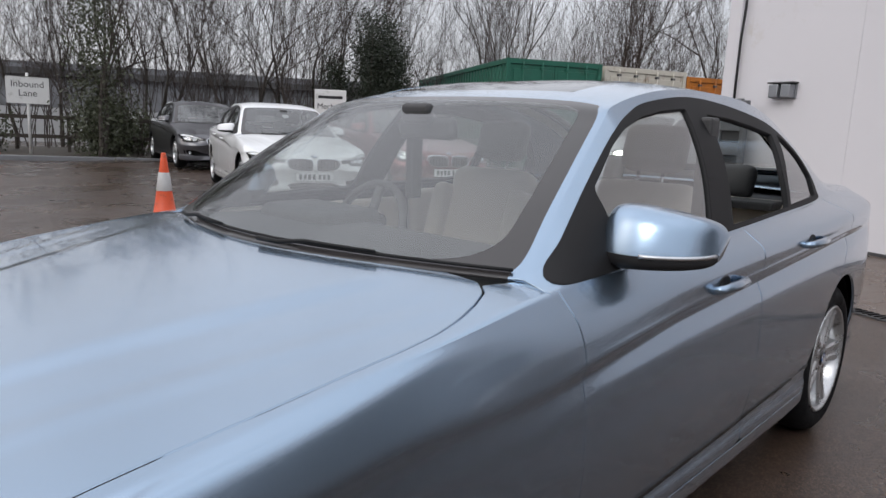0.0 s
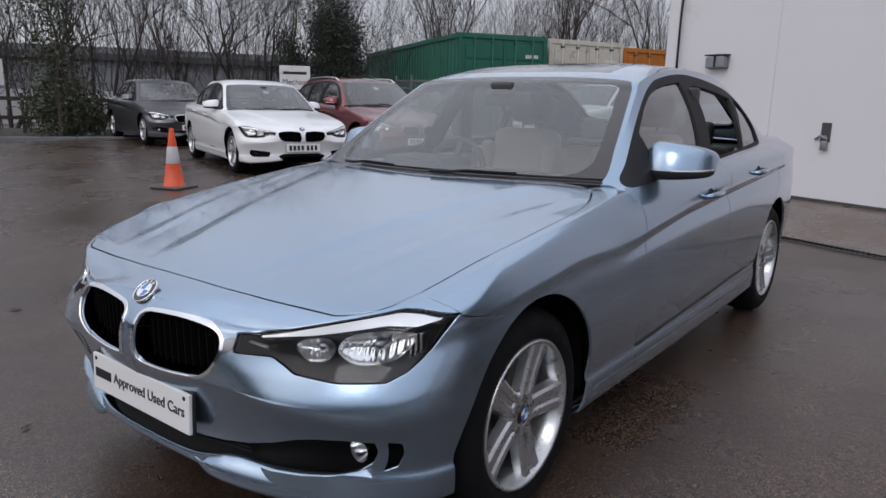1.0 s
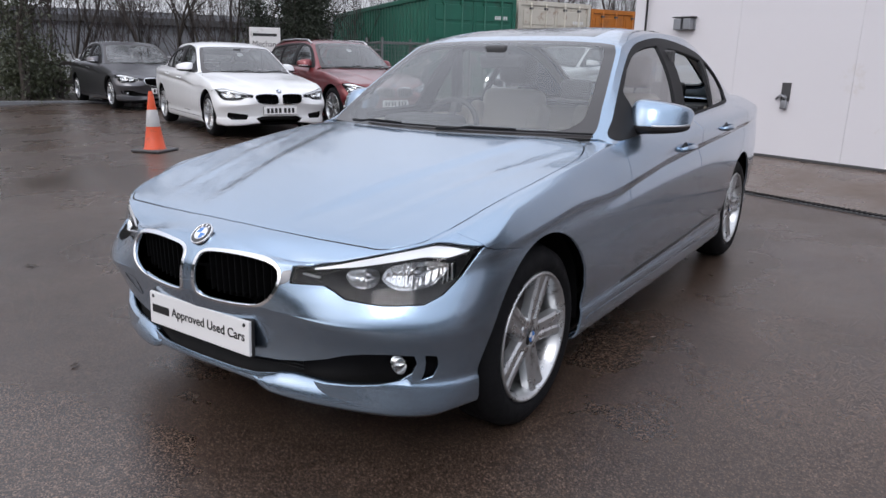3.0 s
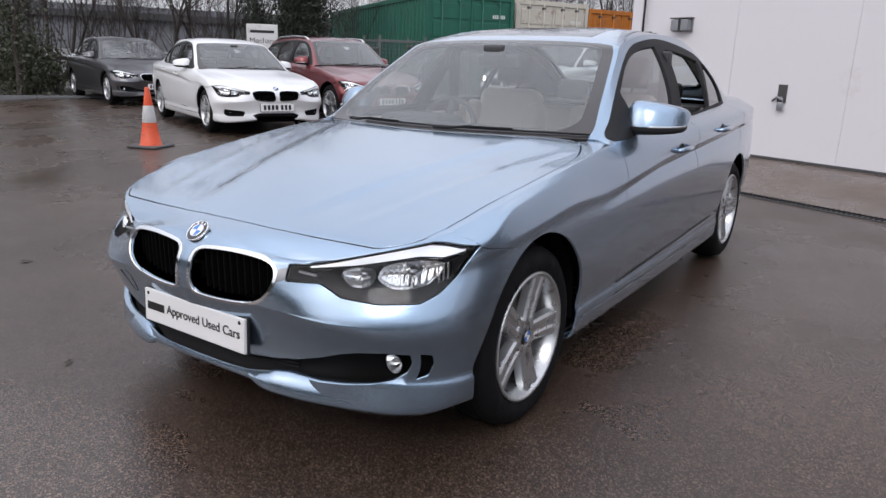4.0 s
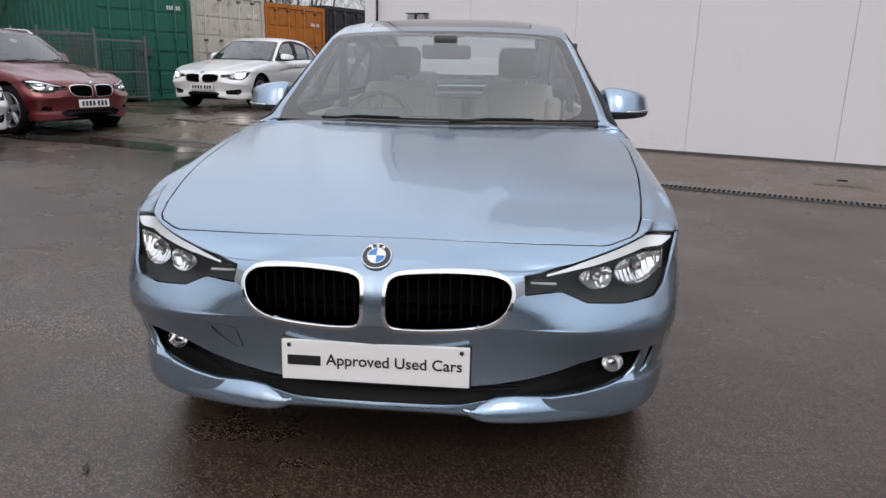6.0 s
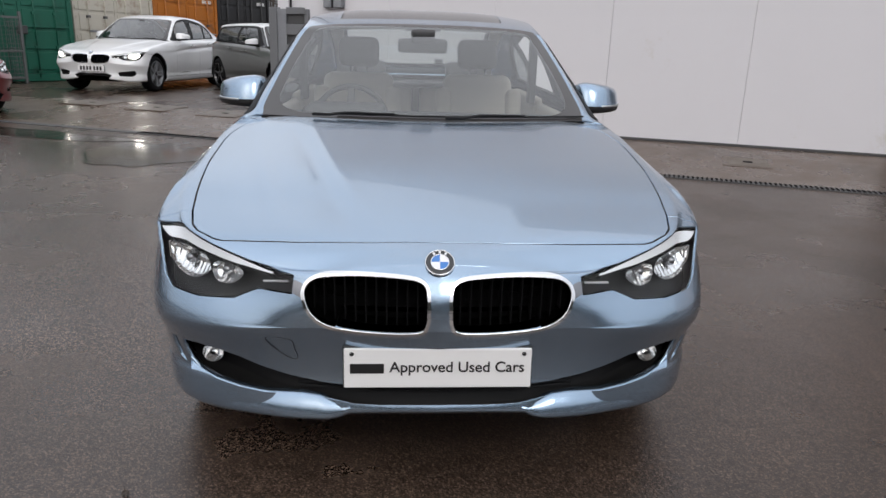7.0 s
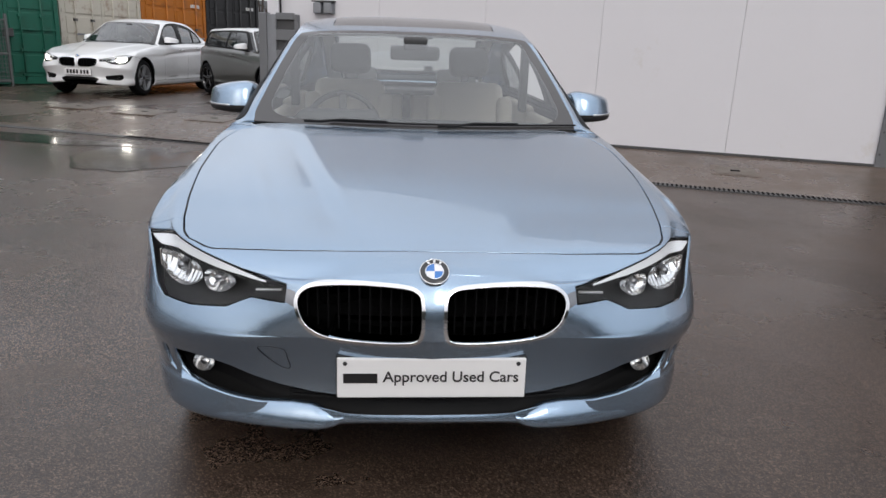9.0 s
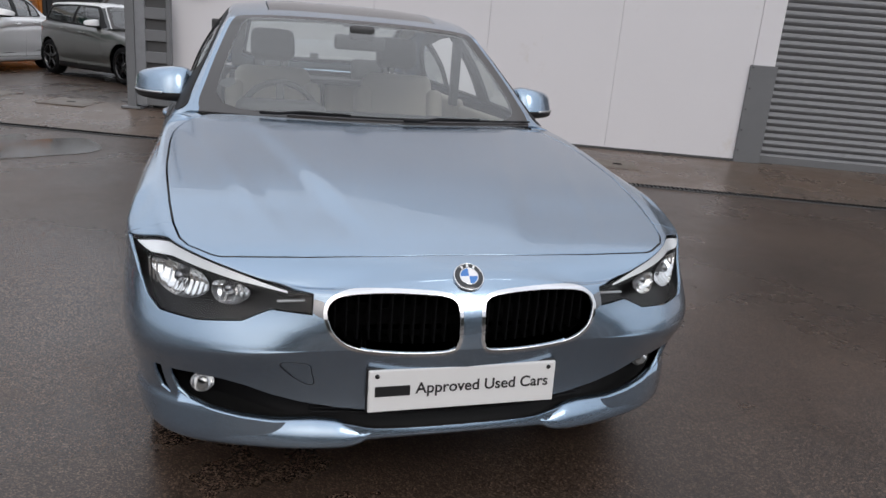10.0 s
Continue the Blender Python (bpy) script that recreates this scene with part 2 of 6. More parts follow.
def box(x0, x1, y0, y1, z0, z1, bevel=0.0, seg=2, bm=None):
    bm = bm or bmesh.new()
    m = Matrix.Translation(((x0 + x1) / 2, (y0 + y1) / 2, (z0 + z1) / 2)) @ Matrix.Diagonal((abs(x1 - x0), abs(y1 - y0), abs(z1 - z0), 1))
    r = bmesh.ops.create_cube(bm, size=1, matrix=m)
    if bevel:
        es = list({e for v in r["verts"] for e in v.link_edges})
        bmesh.ops.bevel(bm, geom=es, offset=bevel, segments=seg, affect="EDGES", profile=0.5)
    return bm


def lathe(profile, n=48, axis="x", closed=False):
    """A turned body: rows of (along the axis, radius)."""
    vs, fs = [], []
    for a, r in profile:
        for i in range(n):
            c, s = math.cos(2 * math.pi * i / n), math.sin(2 * math.pi * i / n)
            vs.append((a, r * c, r * s) if axis == "x" else (r * c, r * s, a) if axis == "z" else (r * s, a, r * c))
    k = len(profile)
    for j in range(k if closed else k - 1):
        for i in range(n):
            a, b = j * n + i, j * n + (i + 1) % n
            c, d = ((j + 1) % k) * n + (i + 1) % n, ((j + 1) % k) * n + i
            fs.append((a, b, c, d))
    return vs, fs


def tube(points, radius, n=6, cap=True):
    """A round bar along points; radius is one number or one a point."""
    P = [Vector(p) for p in points]
    R = radius if hasattr(radius, "__len__") else [radius] * len(P)
    vs, fs = [], []
    for i, p in enumerate(P):
        d = (P[min(i + 1, len(P) - 1)] - P[max(i - 1, 0)]).normalized()
        a = d.orthogonal().normalized() if i == 0 else (a - d * a.dot(d)).normalized()
        b = d.cross(a)
        for k in range(n):
            t = 2 * math.pi * k / n
            vs.append(p + (a * math.cos(t) + b * math.sin(t)) * R[i])
    for i in range(len(P) - 1):
        for k in range(n):
            fs.append((i * n + k, i * n + (k + 1) % n, (i + 1) * n + (k + 1) % n, (i + 1) * n + k))
    if cap:
        fs.append(tuple(range(n))[::-1])
        fs.append(tuple((len(P) - 1) * n + k for k in range(n)))
    return vs, fs


def joined(*pieces):
    vs, fs = [], []
    for v, f in pieces:
        o = len(vs)
        vs += list(v)
        fs += [tuple(i + o for i in q) for q in f]
    return vs, fs


def words(name, text, size, material, parent, at, bold=0.0, label=""):
    cu = bpy.data.curves.new(name, "FONT")
    cu.body, cu.size, cu.align_x, cu.align_y, cu.extrude = text, size, "CENTER", "CENTER", 0.0006
    cu.offset = bold
    tmp = bpy.data.objects.new(name + "_tmp", cu)
    scene.collection.objects.link(tmp)
    me = bpy.data.meshes.new_from_object(tmp.evaluated_get(bpy.context.evaluated_depsgraph_get()))
    bpy.data.objects.remove(tmp)
    me.materials.clear()
    me.materials.append(material)
    return part(name, me, material, parent, label, at=at)


def spl(xs, ys, x):
    """A smooth curve through control values, at x."""
    xs, ys, x = np.asarray(xs, float), np.asarray(ys, float), np.asarray(x, float)
    m = np.gradient(ys, xs, axis=0)
    i = np.clip(np.searchsorted(xs, x, side="right") - 1, 0, len(xs) - 2)
    h = xs[i + 1] - xs[i]
    t = (x - xs[i]) / h
    if ys.ndim > 1:
        t, h = t[..., None], h[..., None]
    return (2 * t**3 - 3 * t**2 + 1) * ys[i] + (t**3 - 2 * t**2 + t) * h * m[i] + (3 * t**2 - 2 * t**3) * ys[i + 1] + (t**3 - t**2) * h * m[i + 1]


def step(a, b, x):
    t = np.clip((np.asarray(x, float) - a) / (b - a), 0, 1)
    return t * t * (3 - 2 * t)


def poly_dist(poly, p, q):
    """Signed distance (minus inside) of the points (p, q) from a polygon."""
    poly = np.asarray(poly, float)
    p, q = np.asarray(p, float), np.asarray(q, float)
    lo, hi = poly.min(0), poly.max(0)
    far = np.maximum.reduce([lo[0] - p, p - hi[0], lo[1] - q, q - hi[1]])
    near = far < 0.08
    if not near.all():
        out = far.copy()
        if near.any():
            out[near] = poly_dist(poly, p[near], q[near])
        return out
    best, inside = np.full(p.shape, 1e9), np.zeros(p.shape, bool)
    for (ax, ay), (bx, by) in zip(poly, np.roll(poly, -1, axis=0)):
        dx, dy = bx - ax, by - ay
        t = np.clip(((p - ax) * dx + (q - ay) * dy) / (dx * dx + dy * dy + 1e-12), 0, 1)
        best = np.minimum(best, np.hypot(p - ax - t * dx, q - ay - t * dy))
        cross = (ay > q) != (by > q)
        with np.errstate(divide="ignore", invalid="ignore"):
            inside ^= cross & (p < (bx - ax) * (q - ay) / (by - ay if by != ay else 1e-12) + ax)
    return np.where(inside, -best, best)


def smooth_poly(poly, k=6):
    """A closed smooth outline through the corners."""
    p = np.asarray(poly, float)
    n = len(p)
    ext = np.vstack([p[-2:], p, p[:3]])
    out = []
    for i in range(n):
        a, b, c, d = ext[i + 1], ext[i + 2], ext[i + 3], ext[i + 4]
        for t in np.arange(k) / k:
            out.append(0.5 * ((2 * b) + (c - a) * t + (2 * a - 5 * b + 4 * c - d) * t**2 + (3 * b - a - 3 * c + d) * t**3))
    return np.array(out)


class Skin:
    """A sheet of triangles. V holds place, normal and two surface coordinates a row; cut() parts it along a function's zero line."""

    def __init__(self, V, T):
        self.V, self.T = V, T

    def g(self, fn):
        return fn(self.V)

    def cut(self, fn, gap=0.0):
        """The parts where fn < -gap and where fn > gap."""
        return self._keep(fn, -gap, -1), self._keep(fn, gap, 1)

    def _keep(self, fn, level, sign):
        g = (fn(self.V) - level) * sign
        g = np.where(np.abs(g) < 1e-7, 1e-7, g)
        pos = g[self.T] > 0
        cnt = pos.sum(1)
        keep = [self.T[cnt == 3]]
        extra, made, rows = [], {}, []
        base = len(self.V)

        def mid(i, j):
            key = (i, j) if i < j else (j, i)
            if key not in made:
                t = g[i] / (g[i] - g[j])
                made[key] = base + len(rows)
                rows.append(self.V[i] + (self.V[j] - self.V[i]) * t)
            return made[key]

        for tri, ps in zip(self.T[(cnt == 1) | (cnt == 2)], pos[(cnt == 1) | (cnt == 2)]):
            k = int(np.argmax(ps)) if ps.sum() == 1 else int(np.argmin(ps))
            a, b, c = tri[k], tri[(k + 1) % 3], tri[(k + 2) % 3]
            if ps.sum() == 1:
                extra.append((a, mid(a, b), mid(a, c)))
            else:
                ab, ac = mid(a, b), mid(a, c)
                extra += [(ab, b, c), (ab, c, ac)]
        V = np.vstack([self.V, rows]) if rows else self.V
        T = np.vstack(keep + ([np.array(extra, int)] if extra else []))
        used, inv = np.unique(T, return_inverse=True)
        return Skin(V[used], inv.reshape(-1, 3))

    def side(self, sign):
        c = self.V[self.T][:, :, 0].mean(1)
        T = self.T[c * sign > 0]
        used, inv = np.unique(T, return_inverse=True)
        return Skin(self.V[used], inv.reshape(-1, 3))

    def pieces(self):
        """The sheets that hang together, largest first."""
        lab = np.arange(len(self.V))
        for _ in range(400):
            low = lab[self.T].min(1)
            old = lab.copy()
            np.minimum.at(lab, self.T.ravel(), np.repeat(low, 3))
            lab = lab[lab]
            if (lab == old).all():
                break
        own = lab[self.T[:, 0]]
        out = []
        for g in np.unique(own):
            used, inv = np.unique(self.T[own == g], return_inverse=True)
            out.append(Skin(self.V[used], inv.reshape(-1, 3)))
        return sorted(out, key=lambda q: -len(q.T))

    def moved(self, d):
        V = self.V.copy()
        V[:, :3] += V[:, 3:6] * d
        return Skin(V, self.T)

    def mesh(self, material, flange=0.012, name="panel"):
        """A mesh with the sheet's own normals, and its rims turned inwards as a sheet-metal edge."""
        V, T = self.V, self.T
        if not len(T):
            return None
        vs, ns, fs = V[:, :3].tolist(), V[:, 3:6].tolist(), T.tolist()
        if flange:
            e = np.vstack([T[:, [0, 1]], T[:, [1, 2]], T[:, [2, 0]]])
            key = np.sort(e, 1)
            _, idx, cnt = np.unique(key, axis=0, return_index=True, return_counts=True)
            for i, j in e[idx[cnt == 1]]:
                p, q, n = V[i, :3], V[j, :3], (V[i, 3:6] + V[j, 3:6]) / 2
                if abs(p - q).sum() < 1e-5:
                    continue
                e0, e1, e2 = q - p
                o = np.array((e1 * n[2] - e2 * n[1], e2 * n[0] - e0 * n[2], e0 * n[1] - e1 * n[0]))
                o = o / (math.sqrt(o @ o) + 1e-9)
                r = 0.0015
                b = len(vs)
                for w, nn_ in ((p, V[i, 3:6]), (q, V[j, 3:6])):
                    vs += [w.tolist(), (w - nn_ * r + o * r * 0.3).tolist(), (w - nn_ * flange).tolist()]
                    ns += [nn_.tolist(), ((nn_ + o) / 1.4142).tolist(), o.tolist()]
                fs += [(b + 3, b, b + 1, b + 4), (b + 4, b + 1, b + 2, b + 5)]
        me = to_mesh(vs, fs, material, True, name)
        me.normals_split_custom_set_from_vertices([tuple(x) for x in ns])
        return me


def sheet(P, A=None, flip=False):
    """A grid of places (rows, columns, 3) as vertices and triangles; A: two surface coordinates."""
    r, c = P.shape[:2]
    A = np.zeros((r, c, 2)) if A is None else A
    i = np.arange(r * c).reshape(r, c)
    q = np.stack([i[:-1, :-1], i[:-1, 1:], i[1:, 1:], i[1:, :-1]], -1).reshape(-1, 4)
    T = np.vstack([q[:, [0, 1, 2]], q[:, [0, 2, 3]]])
    return P.reshape(-1, 3), A.reshape(-1, 2), T[:, ::-1] if flip else T


def welded(sheets, outward):
    """Sheets as one Skin with welded borders and smooth normals that point away from outward(place)."""
    P, A, T, o = [], [], [], 0
    for p, a, t in sheets:
        P.append(p), A.append(a), T.append(t + o)
        o += len(p)
    P, A, T = np.vstack(P), np.vstack(A), np.vstack(T)
    _, first, inv = np.unique(np.round(P / 2e-4).astype(int), axis=0, return_index=True, return_inverse=True)
    P, A, T = P[first], A[first], inv.reshape(-1)[T]
    T = T[(T[:, 0] != T[:, 1]) & (T[:, 1] != T[:, 2]) & (T[:, 0] != T[:, 2])]
    n = np.cross(P[T[:, 1]] - P[T[:, 0]], P[T[:, 2]] - P[T[:, 0]])
    away = P[T].mean(1) - outward(P[T].mean(1))
    bad = (n * away).sum(1) < 0
    T[bad] = T[bad][:, ::-1]
    n[bad] *= -1
    N = np.zeros_like(P)
    for k in range(3):
        np.add.at(N, T[:, k], n)
    N /= np.linalg.norm(N, axis=1, keepdims=True) + 1e-12
    return Skin(np.hstack([P, N, A]), T)

# ---- cars ----
# Car space: nose at y = 0, tail towards +y, x to the car's left, ground z = 0.
SALOON = dict(
    base=[(0, 0), (0.20, 0.010), (0.40, 0.048), (0.555, 0.090), (0.695, 0.155), (0.808, 0.248), (0.868, 0.36), (0.896, 0.53), (0.903, 0.82), (0.898, 1.2), (0.900, 1.52), (0.903, 2.1), (0.903, 2.7), (0.898, 3.3), (0.876, 3.85), (0.81, 4.3), (0.62, 4.53), (0.3, 4.6), (0, 4.615)],
    edge=[(0, 0.075), (0.20, 0.085), (0.39, 0.125), (0.53, 0.168), (0.66, 0.235), (0.748, 0.33), (0.790, 0.46), (0.812, 0.62), (0.823, 0.85), (0.835, 1.2), (0.828, 1.52), (0.828, 2.1), (0.818, 2.7), (0.782, 3.3), (0.730, 3.85), (0.685, 4.3), (0.55, 4.48), (0.28, 4.53), (0, 4.54)],
    edge_z=[0.690, 0.682, 0.660, 0.678, 0.712, 0.735, 0.766, 0.804, 0.843, 0.889, 0.921, 0.945, 0.966, 0.985, 1.002, 1.012, 1.016, 1.02, 1.022],
    hood=[(0.075, 0.690), (0.10, 0.701), (0.14, 0.712), (0.20, 0.726), (0.30, 0.752), (0.45, 0.788), (0.7, 0.843), (1.0, 0.895), (1.3, 0.946), (1.55, 0.978)],
    rail=[(0.755, 1.50, 0.938), (0.70, 1.72, 1.101), (0.630, 1.98, 1.271), (0.602, 2.10, 1.332), (0.592, 2.4, 1.387), (0.584, 2.8, 1.397), (0.588, 3.15, 1.372), (0.590, 3.5, 1.288), (0.600, 3.82, 1.146), (0.61, 4.02, 1.034)],
    mid=[(1.28, 0.946), (1.55, 1.108), (1.85, 1.275), (2.02, 1.351), (2.4, 1.425), (2.8, 1.435), (3.15, 1.403), (3.5, 1.307), (3.85, 1.144), (4.06, 1.032)],
    dlo=[(1.535, 0.935), (1.645, 1.02), (1.831, 1.146), (2.02, 1.261), (2.13, 1.309), (2.235, 1.340), (2.42, 1.364), (2.60, 1.371), (2.83, 1.356), (3.08, 1.322), (3.25, 1.284), (3.42, 1.205), (3.52, 1.110), (3.555, 1.035), (3.52, 1.000), (2.94, 0.985), (2.5, 0.970), (2.1, 0.953), (1.8, 0.938)],
    panes=dict(
        front=[(1.80, 0.958), (1.811, 1.114), (1.967, 1.217), (2.055, 1.263), (2.18, 1.300), (2.30, 1.320), (2.46, 1.332), (2.318, 0.976)],
        rear=[(2.48, 0.984), (2.595, 1.320), (2.774, 1.311), (2.95, 1.291), (3.145, 1.262), (3.085, 1.13), (3.065, 1.000)],
        quarter=[(3.100, 1.004), (3.130, 1.12), (3.225, 1.262), (3.30, 1.245), (3.42, 1.180), (3.50, 1.095), (3.50, 1.018)],
    ),
    lamp=[(0.398, 0.652), (0.402, 0.606), (0.500, 0.606), (0.570, 0.574), (0.68, 0.564), (0.775, 0.568), (0.806, 0.592), (0.832, 0.640), (0.850, 0.688), (0.862, 0.719), (0.832, 0.723), (0.754, 0.732), (0.66, 0.708), (0.53, 0.673)],
    brow=[(0.46, 0.655), (0.53, 0.668), (0.66, 0.702), (0.754, 0.725), (0.80, 0.722), (0.846, 0.714), (0.80, 0.698), (0.74, 0.697), (0.66, 0.680), (0.58, 0.664), (0.46, 0.649)],
    kidney=[(0.028, 0.575), (0.030, 0.630), (0.044, 0.652), (0.085, 0.663), (0.20, 0.668), (0.31, 0.661), (0.354, 0.645), (0.371, 0.616), (0.365, 0.582), (0.346, 0.552), (0.312, 0.529), (0.26, 0.516), (0.18, 0.510), (0.10, 0.508), (0.048, 0.514), (0.031, 0.540)],
    mouth=[(-0.2, 0.333), (0.26, 0.333), (0.33, 0.337), (0.42, 0.351), (0.50, 0.373), (0.565, 0.396), (0.62, 0.408), (0.69, 0.413), (0.752, 0.408), (0.752, 0.375), (0.737, 0.342), (0.705, 0.318), (0.65, 0.303), (0.57, 0.294), (0.49, 0.291), (0.44, 0.296), (0.385, 0.300), (0.33, 0.296), (0.24, 0.284), (-0.2, 0.288)],
    slot=[(0.774, 0.409), (0.799, 0.403), (0.796, 0.365), (0.780, 0.328), (0.752, 0.317), (0.763, 0.345), (0.771, 0.38)],
    lip=[0.250, 0.245, 0.222, 0.205, 0.195, 0.192, 0.195, 0.185, 0.175, 0.175, 0.175, 0.175, 0.175, 0.175, 0.18, 0.20, 0.22, 0.23, 0.23],
    fog=(0.672, 0.350), axles=(0.79, 3.60), wheel=0.328, hub=0.310, track=0.872, tail=(3.95, 4.0),
)
SPORT = dict(SALOON, hub=None, mouth=[(-0.2, 0.335), (0.27, 0.335), (0.37, 0.305), (0.30, 0.230), (-0.2, 0.225)], slot=[(0.46, 0.360), (0.74, 0.392), (0.755, 0.330), (0.70, 0.285), (0.50, 0.290)], fog=(0.66, 0.335))
ESTATE = dict(
    SALOON, side_end=15.6, hub=None,
    rail=[(0.755, 1.50, 0.950), (0.70, 1.72, 1.115), (0.628, 1.98, 1.285), (0.600, 2.10, 1.340), (0.590, 2.4, 1.385), (0.590, 2.8, 1.395), (0.585, 3.4, 1.385), (0.575, 3.95, 1.345), (0.585, 4.18, 1.20), (0.60, 4.34, 1.055)],
    mid=[(1.28, 0.955), (1.55, 1.12), (1.85, 1.29), (2.02, 1.365), (2.4, 1.42), (2.8, 1.43), (3.4, 1.42), (4.02, 1.37), (4.30, 1.20), (4.46, 1.06)],
    dlo=[(1.60, 0.955), (1.74, 1.085), (1.95, 1.230), (2.12, 1.302), (2.35, 1.343), (2.7, 1.355), (3.2, 1.345), (3.7, 1.31), (3.95, 1.27), (4.12, 1.15), (4.10, 1.075), (3.8, 1.04), (3.3, 0.998), (2.7, 0.978), (2.1, 0.958), (1.8, 0.946)],
    panes=dict(
        front=[(1.75, 0.978), (1.85, 1.10), (1.98, 1.200), (2.13, 1.272), (2.30, 1.308), (2.47, 1.316), (2.52, 0.990)],
        rear=[(2.645, 0.995), (2.605, 1.325), (2.95, 1.325), (3.22, 1.310), (3.30, 1.02)],
        quarter=[(3.36, 1.025), (3.29, 1.31), (3.70, 1.28), (3.92, 1.24), (4.05, 1.15), (4.03, 1.09), (3.78, 1.06)],
    ),
)
COMPACT = dict(
    ESTATE, axles=(0.82, 3.83), hub=None,
    rail=[(0.755, 1.40, 0.95), (0.715, 1.55, 1.09), (0.665, 1.74, 1.25), (0.64, 1.86, 1.33), (0.63, 2.2, 1.372), (0.63, 2.8, 1.38), (0.62, 3.5, 1.37), (0.61, 4.08, 1.335), (0.625, 4.25, 1.19), (0.65, 4.38, 1.06)],
    mid=[(1.22, 0.955), (1.40, 1.10), (1.62, 1.27), (1.76, 1.345), (2.2, 1.40), (2.8, 1.41), (3.5, 1.40), (4.12, 1.365), (4.33, 1.20), (4.48, 1.06)],
    dlo=[(1.50, 0.955), (1.60, 1.06), (1.78, 1.22), (1.90, 1.29), (2.05, 1.322), (2.8, 1.335), (3.6, 1.325), (4.05, 1.30), (4.2, 1.17), (4.22, 1.05), (3.8, 1.015), (2.7, 0.98), (2.1, 0.958)],
    panes=dict(
        front=[(1.70, 0.980), (1.80, 1.15), (1.98, 1.275), (2.15, 1.300), (2.75, 1.312), (2.80, 0.998)],
        rear=[(2.86, 1.002), (2.82, 1.312), (3.6, 1.303), (4.0, 1.278), (4.12, 1.15), (4.13, 1.065), (3.8, 1.033)],
    ),
    kidney=SALOON["kidney"], mouth=[(-0.2, 0.345), (0.42, 0.345), (0.52, 0.300), (0.44, 0.240), (-0.2, 0.235)], slot=None, fog=(0.66, 0.36),
)
EXECUTIVE = dict(SALOON, hub=None)
SUV = dict(ESTATE, mouth=[(-0.2, 0.345), (0.42, 0.345), (0.52, 0.300), (0.44, 0.240), (-0.2, 0.235)], slot=[(0.60, 0.375), (0.72, 0.39), (0.74, 0.34), (0.62, 0.33)], fog=(0.66, 0.36))
FRONT_Z = [0.0, 0.02, 0.300, 0.345, 0.43, 0.514, 0.524, 0.565, 0.610, 0.640, 0.662]
FRONT_IN = [0.055, 0.034, 0.044, 0.056, 0.042, 0.016, 0.011, 0.009, 0.018, 0.034, 0.050]
CORNER_IN = [0.058, 0.040, 0.042, 0.048, 0.031, 0.000, 0.0015, 0.024, 0.052, 0.063, 0.070]
SIDE_Z = [0.0, 0.025, 0.285, 0.335, 0.44, 0.54, 0.63, 0.71, 0.78, 0.835, 0.885]
SIDE_IN = [0.075, 0.035, 0.020, 0.026, 0.008, 0.0, 0.001, 0.005, 0.012, 0.013, 0.026]
SWAGE_ROW = {6: -0.17, 7: -0.095, 8: -0.040, 9: 0.0, 10: 0.0}  # rows of the flank that follow the line, by their drop below it
SWAGE_Y = [1.0, 1.34, 1.65, 2.0, 2.5, 3.1, 3.6, 4.2]
SWAGE_Z = [0.720, 0.748, 0.780, 0.812, 0.836, 0.862, 0.880, 0.890]


